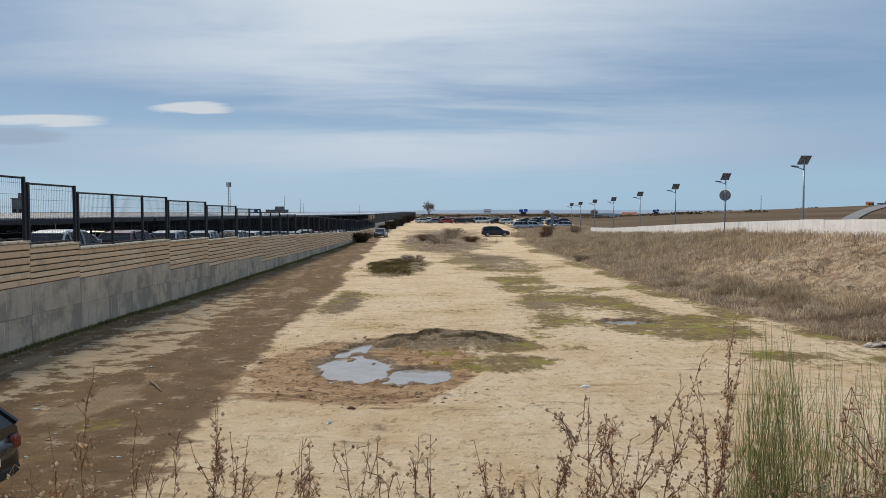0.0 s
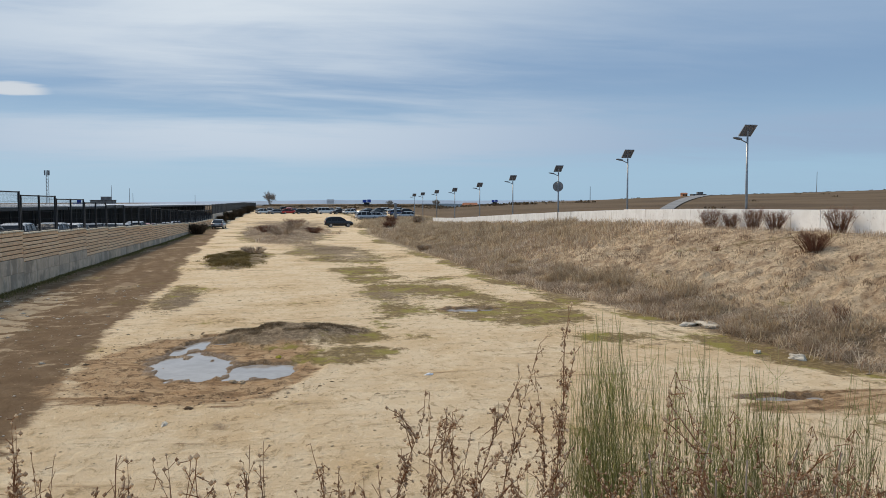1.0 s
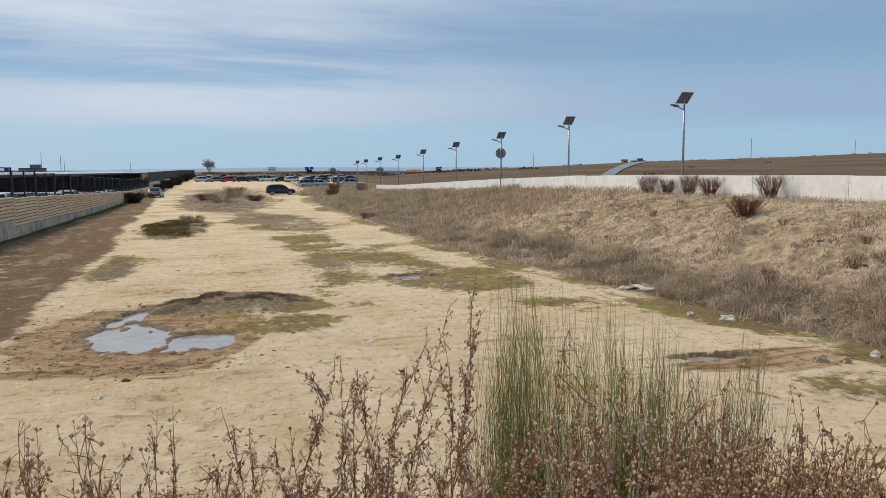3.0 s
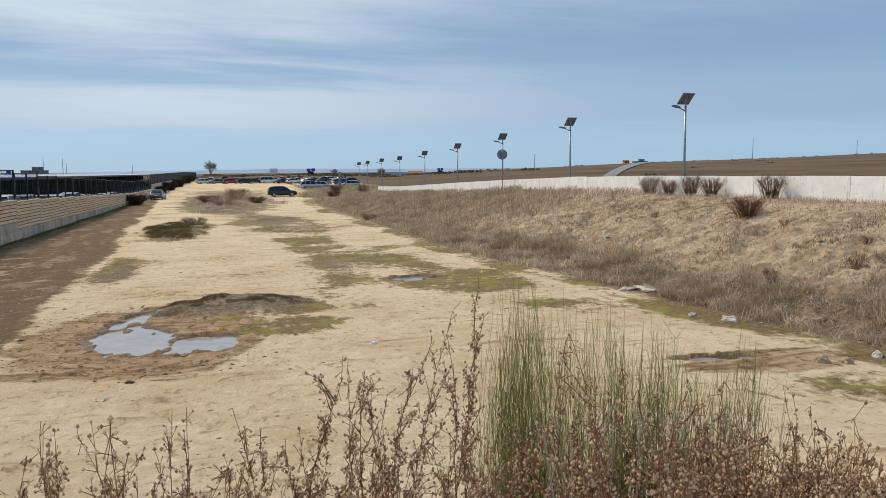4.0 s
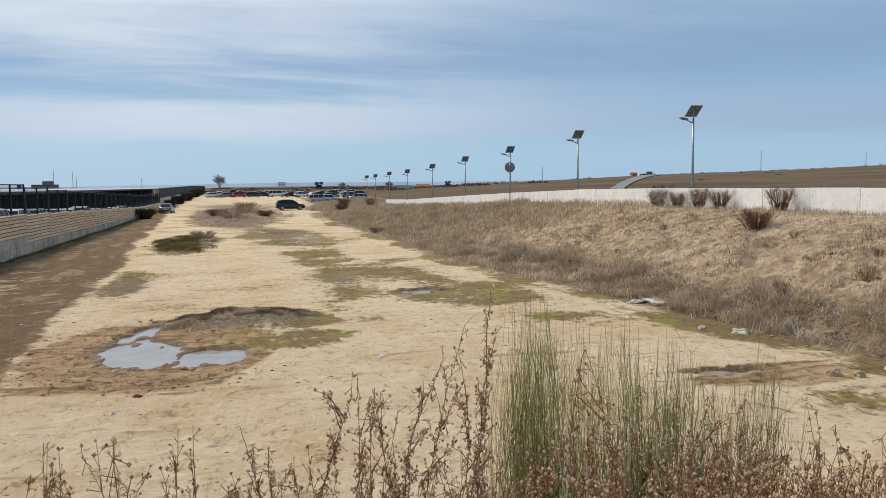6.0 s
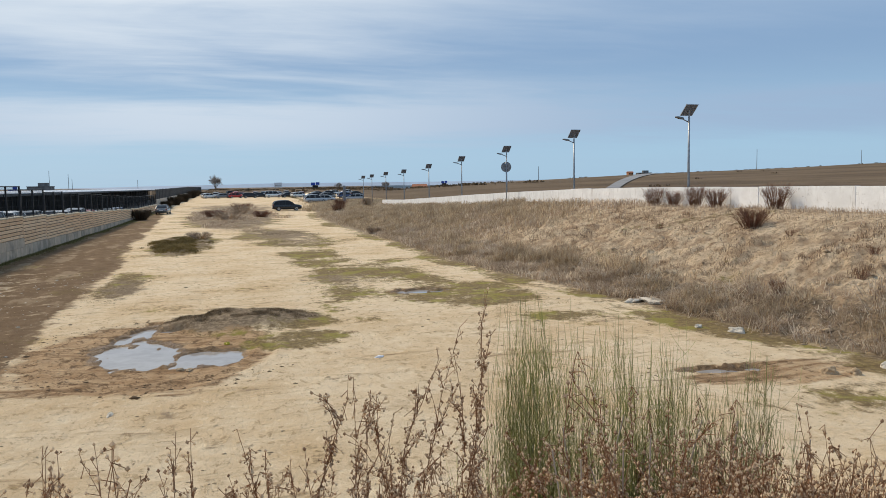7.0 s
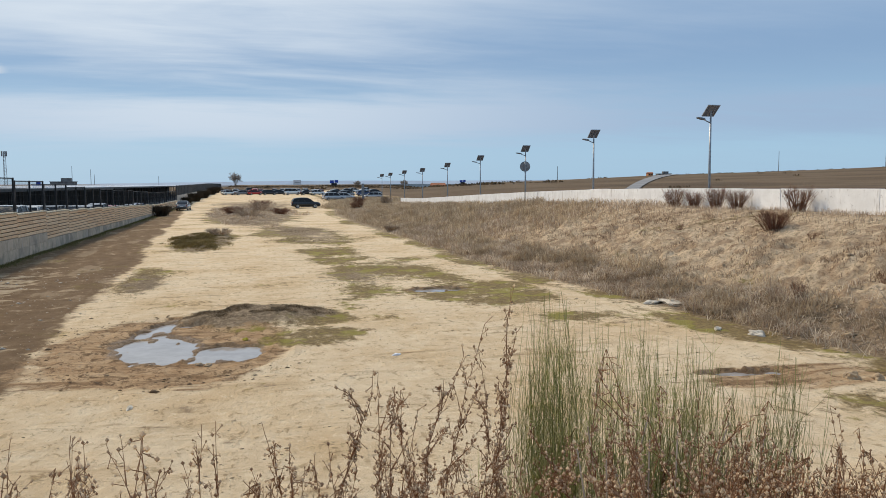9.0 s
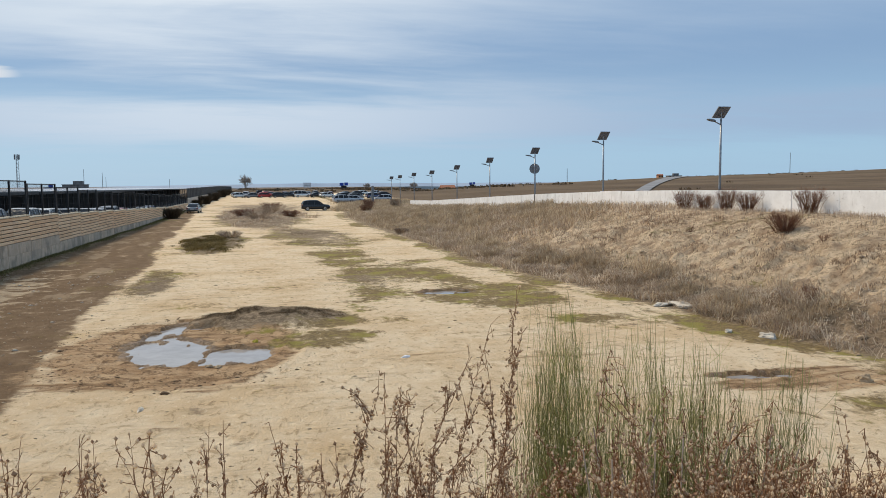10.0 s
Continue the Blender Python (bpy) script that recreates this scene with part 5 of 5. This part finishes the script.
# hill road
rd = Geo()
n = 40
vs = []
for i in range(n + 1):
    k_ = i / n
    yv = 150 + 290 * k_
    xv = yv * (0.545 + 0.070 * k_)
    for o in (-2.0, 2.0 + 12 * k_ * k_):
        vs.append((xv + o, yv, gz(xv + o, yv) + 0.25))
rd.add(vs, [(2 * i, 2 * i + 1, 2 * i + 3, 2 * i + 2) for i in range(n)])
tagged(part("road", rd, plain("worn_asphalt", (0.26, 0.255, 0.25), 0.9, 0, 0.3, 0.1)), "worn grey asphalt lane climbing the brown hill", "road", kind="structure")

# ---- stones, rubble and litter on the ground ----


def stone(x, y, sx, sy, sz, mat, label, seed, name="rock"):
    bm = bmesh.new()
    bmesh.ops.create_icosphere(bm, subdivisions=3, radius=1.0)
    for v in bm.verts:
        n_ = noise.noise(v.co * 1.3 + Vector((seed, 0, 0))) * 0.5 + noise.noise(v.co * 3.1 + Vector((0, seed, 0))) * 0.2
        v.co *= 1 + n_
        v.co = Vector((v.co.x * sx, v.co.y * sy, v.co.z * sz))
    me_ = bpy.data.meshes.new(name)
    bm.to_mesh(me_)
    bm.free()
    me_.materials.append(mat)
    ob = new(name, me_)
    ob.matrix_world = Matrix.Translation((x, y, gz(x, y) + sz * 0.35)) @ Matrix.Rotation(seed * 1.7, 4, "Z")
    return tagged(ob, label, "rock" if name == "rock" else "litter")


stone(13.75, 22.1, 0.55, 0.28, 0.10, M_ROCK, "pale flat slab of rubble at the bank foot", 1)
stone(13.2, 22.4, 0.30, 0.16, 0.10, M_ROCK, "pale lump of rubble at the bank foot", 2)
stone(13.05, 16.9, 0.24, 0.16, 0.10, M_ROCK, "pale rounded rubble lump on sand", 3)
stone(12.5, 17.8, 0.13, 0.09, 0.06, M_ROCK, "small pale stone on sand", 4)
stone(14.4, 20.4, 0.26, 0.12, 0.09, M_ROCK, "pale stone half hidden in dry grass", 5)
stone(13.5, 12.6, 0.16, 0.10, 0.08, M_ROCK, "small pale stone on sand", 6)
stone(12.0, 12.55, 0.15, 0.10, 0.10, M_STONE, "brown clod standing in a rut", 7)
stone(12.4, 12.3, 0.09, 0.10, 0.09, M_STONE, "brown clod standing in a rut", 8)
stone(-0.95, 17.95, 0.11, 0.07, 0.05, M_STONE, "pale stone at the puddle's edge", 9)
stone(-0.75, 17.75, 0.10, 0.08, 0.05, M_STONE, "brown stone at the puddle's edge", 10)
stone(0.1, 20.3, 0.07, 0.05, 0.05, plain("yellow_plastic", (0.55, 0.42, 0.03), 0.5), "crumpled yellow scrap by the puddle", 11, "litter")
stone(-2.0, 14.5, 0.16, 0.05, 0.03, M_ROCK, "grey scrap of plastic on sand", 12, "litter")
stone(3.5, 17.3, 0.10, 0.07, 0.03, M_BOARD, "white scrap lying on sand", 13, "litter")
t = thing("stick", "thin brown stick lying on the damp track", "stick", Matrix.Translation((-6.4, 17.5, gz(-6.4, 17.5) + 0.03)))
part("wood", Geo().tube([(-0.30, 0.52, 0.0), (0.02, 0.0, 0.02), (0.30, -0.48, 0.0)], [0.028, 0.024, 0.016], 6), M_BARK, t)


def pebbles(n, x0, x1, y0, y1, size, mat, label, seed, keep=None):
    r = np.random.default_rng(seed)
    px_, py_ = r.uniform(x0, x1, n), r.uniform(y0, y1, n)
    if keep is not None:
        ok = r.uniform(0, 1, n) < keep(px_, py_)
        px_, py_ = px_[ok], py_[ok]
    n = len(px_)
    pz = ground_z(px_, py_)
    s = size * np.exp(r.normal(0, 0.55, n))
    base = np.array([(1, 0, 0), (0.3, 0.9, 0), (-0.8, 0.6, 0), (-0.9, -0.5, 0), (0.4, -0.9, 0), (0.1, 0.1, 0.55), (0, 0, -0.3)], float)
    a = r.uniform(0, 6.28, n)
    c_, s_ = np.cos(a)[:, None], np.sin(a)[:, None]
    b = base[None] * r.uniform(0.7, 1.3, (n, 7, 1))
    v = np.stack([(b[..., 0] * c_ - b[..., 1] * s_) * s[:, None] * 1.5 + px_[:, None], (b[..., 0] * s_ + b[..., 1] * c_) * s[:, None] + py_[:, None], b[..., 2] * s[:, None] + pz[:, None] + 0.1 * s[:, None]], -1).reshape(-1, 3)
    f = np.array([[0, 1, 5], [1, 2, 5], [2, 3, 5], [3, 4, 5], [4, 0, 5], [1, 0, 6], [2, 1, 6], [3, 2, 6], [4, 3, 6], [0, 4, 6]])
    f = (f[None] + (np.arange(n) * 7)[:, None, None]).reshape(-1, 3)
    tagged(new("pebbles", arrays("pebbles", v, f, mat)), label, "pebbles", kind="stuff")


not_wet = lambda x, y: (water_mask(x, y) < -0.1) * 1.0
pebbles(2600, -12, 14, 8.5, 40, 0.010, M_SANDST, "small pale stones strewn over sand", 201, not_wet)
pebbles(2600, -12, 14, 8.5, 40, 0.012, M_SANDST, "small brown clods strewn over sand", 202, lambda x, y: not_wet(x, y) * sstep(fbm(x * 0.4, y * 0.4, 3, 203), -0.05, 0.15))
pebbles(500, -11.8, -4.6, 10, 40, 0.020, M_ROCK, "pale stones strewn over a damp track", 204)
pebbles(2200, -5, 1.5, 15.5, 25, 0.012, M_MUD, "muddy clods churned up round a puddle", 205, lambda x, y: not_wet(x, y) * sstep(-np.abs(blob(x, y, -1.2, 20.2, 3.6, 4.0)), -0.25, 0.0))
pebbles(3200, 13.5, 24, 8, 60, 0.020, M_STONE, "brown clods on the sandy bank", 206)

# ---- broom and dry weeds at the camera's feet ----


def strands(name, curves, r0, mat, parent, sides=3):
    """Thin tapering stems; curves: array n x k x 3."""
    c_ = np.asarray(curves)
    n, k_, _ = c_.shape
    ang = np.arange(sides) * 2 * np.pi / sides
    taper = np.linspace(1, 0.35, k_)[None, :, None, None] * np.asarray(r0).reshape(-1, 1, 1, 1)
    off = np.stack([np.cos(ang), np.sin(ang), 0 * ang], -1)[None, None]
    v = (c_[:, :, None, :] + off * taper).reshape(-1, 3)
    i, j, s_ = np.meshgrid(np.arange(n), np.arange(k_ - 1), np.arange(sides), indexing="ij")
    b0 = (i * k_ + j) * sides
    f = np.stack([b0 + s_, b0 + (s_ + 1) % sides, b0 + sides + (s_ + 1) % sides, b0 + sides + s_], -1).reshape(-1, 4)
    ob = new(name, arrays(name, v, f, mat))
    ob.parent = parent
    return tagged(ob, kind="stuff")


def broom(clumps, label):
    """Flame-shaped sprays of wiry stems; clumps: x, y and z of the tip, width, number of stems."""
    base = Vector((0.96, 1.64, 2.40))
    t = thing("broom_shrub", label, "shrub", Matrix.Translation(base))
    r = np.random.default_rng(77)
    for cx, cy, ctop, wid, n in clumps:
        head = np.array(Vector((cx, cy, ctop)) - base)
        fork = np.array((head[0] * 0.92, head[1] * 0.92, 0.40 + r.uniform(-0.05, 0.05)))
        part("woody_stem", Geo().tube([(fork[0] * 0.4, fork[1] * 0.4, -0.05), tuple(fork * (0.75, 0.75, 0.5)), tuple(fork + (0, 0, 0.12))], [0.008, 0.006, 0.003], 5), M_BARK, t)
        # stems rise from the fork, swell outwards and close in again towards the tip
        drop = np.minimum(r.gamma(1.35, 0.19, n), 0.62)
        side = r.normal(0, 1, (n, 2)) * wid * (0.5 + 4.2 * np.minimum(drop, 0.30))[:, None]
        top = head[None] + np.concatenate([side, -drop[:, None]], 1)
        ft = fork[None] + np.stack([r.normal(0, 0.014, n), r.normal(0, 0.014, n), r.uniform(-0.15, 0.15, n)], -1)
        ft[:, 2] = np.minimum(ft[:, 2], top[:, 2] - 0.12)
        u = np.linspace(0, 1, 9)[None, :, None]
        cv = ft[:, None] * (1 - u) + top[:, None] * u
        swell = np.concatenate([r.normal(0, wid * 0.6, (n, 2)) + side * 0.5, np.zeros((n, 1))], 1)[:, None]
        cv = cv + swell * np.sin(np.pi * u) ** 1.3 + r.normal(0, 0.0012, cv.shape)
        strands("branchwork", cv, r.uniform(0.0006, 0.0012, n), M_BROOM, t)
        # side shoots leave at an angle and bend upright
        m_ = n * 14
        pick, lvl = r.integers(0, n, m_), r.uniform(0.08, 0.92, m_)
        kk = (lvl * 8).astype(int)
        fr_ = (lvl * 8 - kk)[:, None]
        pos = cv[pick, kk] * (1 - fr_) + cv[pick, np.minimum(kk + 1, 8)] * fr_
        ln = r.uniform(0.04, 0.15, m_) * (1.2 - 0.7 * lvl)
        out = np.concatenate([r.normal(0, 0.40, (m_, 2)), np.zeros((m_, 1))], 1)
        uu = np.linspace(0, 1, 5)[None, :, None]
        cv2 = pos[:, None] + ln[:, None, None] * (out[:, None] * (uu - 0.30 * uu**2) + np.array([0, 0, 1.0])[None, None] * uu)
        strands("fine_growth", cv2, r.uniform(0.00045, 0.0008, m_), M_BROOMY if r.uniform() < 0.35 else M_BROOM, t)
    return t


broom([(0.788, 1.82, 3.75, 0.044, 100), (0.826, 1.76, 3.69, 0.040, 70), (0.750, 1.79, 3.60, 0.036, 45), (0.80, 1.80, 3.54, 0.055, 60), (0.898, 1.715, 3.74, 0.028, 34), (0.960, 1.63, 3.71, 0.042, 95), (0.985, 1.61, 3.61, 0.042, 65),
       (1.065, 1.565, 3.69, 0.032, 66), (1.090, 1.54, 3.61, 0.040, 50), (1.12, 1.463, 3.59, 0.050, 70), (1.154, 1.437, 3.59, 0.042, 40), (1.197, 1.403, 3.67, 0.026, 32), (1.222, 1.383, 3.63, 0.028, 24)],
      "green broom shrub with upright wiry stems among dry weeds")


def weed(h, seed, rich=1.0, stalk=None, seedm=None):
    """A withered stalk h high, with ascending side twigs hung with round seed heads."""
    r = np.random.default_rng(seed)
    t = thing("dry_weed", "withered reddish weed stalk with round dry seed heads", "weed", group="dry weeds in the foreground")
    st, sd_ = Geo(), Geo()
    lean = r.normal(0, 0.05, 2)

    def twig(p, d, l, rad, depth):
        k_ = max(3, int(l / 0.022))
        pts = [p]
        for _ in range(k_):
            d = (d + Vector(r.normal(0, 0.06, 3)) + Vector((0, 0, 0.03))).normalized()
            pts.append(pts[-1] + d * (l / k_))
        st.tube(pts, [rad * (1 - 0.8 * i / k_) for i in range(k_ + 1)], 4, False)
        for i, q in enumerate(pts):
            u = i / k_
            if (depth == 0 and u > 0.5) or depth > 0 and u > 0.1:
                for _ in range(r.poisson(2.3 * rich)):
                    o = Vector(r.normal(0, 0.0065, 3)) + d * r.uniform(-0.02, 0.02)
                    sd_.bead(q + o, r.uniform(0.0016, 0.0040))
                    st.tube([q, q + o], 0.0006, 3, False)
            if depth == 0 and 0.25 < u < 0.93 and r.uniform() < 0.55 * rich:
                e = (d + Vector((*r.normal(0, 0.34, 2), 0.2))).normalized()
                twig(q, e, h * r.uniform(0.03, 0.105) * (1.2 - 0.7 * u), rad * 0.62, 1)
            if depth == 1 and u > 0.2 and r.uniform() < 0.22:
                e = (d + Vector(r.normal(0, 0.5, 3))).normalized()
                twig(q, e, l * r.uniform(0.25, 0.5), rad * 0.7, 2)

    twig(Vector((0, 0, -0.05)), Vector((lean[0], lean[1], 1)).normalized(), h + 0.05, 0.0024, 0)
    tip = max(st.v, key=lambda p: p[2])
    zt, bx, by = tip[2] / h, tip[0] / tip[2], tip[1] / tip[2]
    st.v, sd_.v = [[(x - bx * z, y - by * z, z / zt) for x, y, z in v] for v in (st.v, sd_.v)]
    part("stalk", st, stalk or M_STALK, t)
    tagged(part("seed_spray", sd_, seedm or M_SEED, t), kind="stuff")
    return t


TALL = [(0.53, 1.40, 3.81), (0.52, 1.33, 3.74), (0.50, 1.45, 3.74), (0.41, 1.37, 3.70), (0.46, 1.42, 3.68), (0.23, 1.36, 3.665), (0.28, 1.40, 3.62), (0.25, 1.42, 3.645), (0.34, 1.39, 3.58), (0.30, 1.41, 3.61),
        (0.53, 1.00, 3.75), (0.02, 1.33, 3.59), (-0.06, 1.33, 3.60), (0.07, 1.33, 3.545), (-0.22, 1.21, 3.62), (-0.27, 1.20, 3.635), (-0.12, 0.82, 3.745), (0.95, 0.82, 3.66), (0.93, 0.91, 3.63), (0.90, 0.94, 3.66), (1.02, 1.05, 3.60), (0.99, 1.12, 3.57), (0.58, 1.09, 3.74), (0.64, 1.12, 3.64), (0.68, 1.09, 3.67), (0.71, 1.01, 3.68), (0.75, 0.99, 3.67), (0.80, 0.96, 3.67), (0.66, 0.99, 3.66), (0.75, 0.93, 3.65),
        (-0.605, 1.185, 3.756), (-0.665, 1.155, 3.675), (-0.57, 1.255, 3.666), (-0.435, 1.30, 3.676), (-0.50, 1.28, 3.625), (-0.43, 1.35, 3.60), (-0.41, 1.41, 3.575), (-0.315, 1.43, 3.56), (-0.29, 1.43, 3.55), (-0.58, 0.92, 3.69), (-0.40, 0.89, 3.71), (-0.15, 1.05, 3.67), (-0.08, 1.25, 3.62), (-0.70, 1.12, 3.62), (-0.46, 1.38, 3.64)]
for i, (x_, y_, top) in enumerate(TALL):
    z_ = gz(x_, y_)
    weed(top - z_, 300 + i, 1.15 if i < 6 else 0.85).matrix_world = Matrix.Translation((x_, y_, z_))

# lower growth between them, thicker towards the broom
kinds = [weed(0.92, 400 + i, 1.25) for i in range(7)]
for i, kd in enumerate(kinds):
    kd.matrix_world = Matrix.Translation((0.45 + 0.1 * i, 1.5, gz(0.45 + 0.1 * i, 1.5)))
r = np.random.default_rng(90)
for i in range(150):
    x_ = float(-1.0 + 2.65 * r.uniform() ** 0.80)
    y_ = float(r.uniform(1.15, 1.75) - 0.28 * max(x_ - 0.6, 0))
    zmax = 4.0 - float(np.interp(x_, [-0.9, -0.2, 0.05, 0.3, 0.6, 1.2], [0.315, 0.345, 0.385, 0.36, 0.33, 0.33])) * math.hypot(x_, y_) - 0.05 * r.exponential()
    z_ = gz(x_, y_)
    m = Matrix.Translation((x_, y_, z_)) @ Matrix.Rotation(float(r.uniform(0, 6.28)), 4, "Z") @ Matrix.Rotation(float(r.normal(0, 0.07)), 4, "X")
    ob = copy_thing(kinds[i % 7], m)
    s_ = (zmax - z_) / 0.92 * float(r.uniform(0.97, 1.03))
    ob.scale = (s_, s_, s_)

# a thicker stand beyond the broom
for i in range(88):
    a, q = radians(float(r.uniform(35, 53))), float(r.uniform(1.3, 1.75))
    x_, y_ = q * math.sin(a), q * math.cos(a)
    z_ = gz(x_, y_)
    ob = copy_thing(kinds[(i * 3) % 7], Matrix.Translation((x_, y_, z_)) @ Matrix.Rotation(float(r.uniform(0, 6.28)), 4, "Z") @ Matrix.Rotation(float(r.normal(0, 0.08)), 4, "X"))
    s_ = (4.0 - 0.315 * q - 0.04 * float(r.exponential()) - z_) / 0.92
    ob.scale = (s_, s_, s_)

# bleached straight stalks standing in the broom
for i in range(16):
    x_, y_ = float(r.uniform(0.6, 1.3)), float(r.uniform(1.2, 1.6))
    z_ = gz(x_, y_)
    t = thing("dead_stalk", "bleached bare dead stalk among green broom", "stalk", Matrix.Translation((x_, y_, z_)), "bleached stalks")
    h_ = float(r.uniform(0.85, 1.12))
    lx, ly = r.normal(0, 0.10, 2)
    part("stem", Geo().tube([(0, 0, -0.03), (lx * 0.4, ly * 0.4, h_ * 0.5), (lx, ly, h_)], [0.0034, 0.0028, 0.0016], 5), M_STRAW, t)
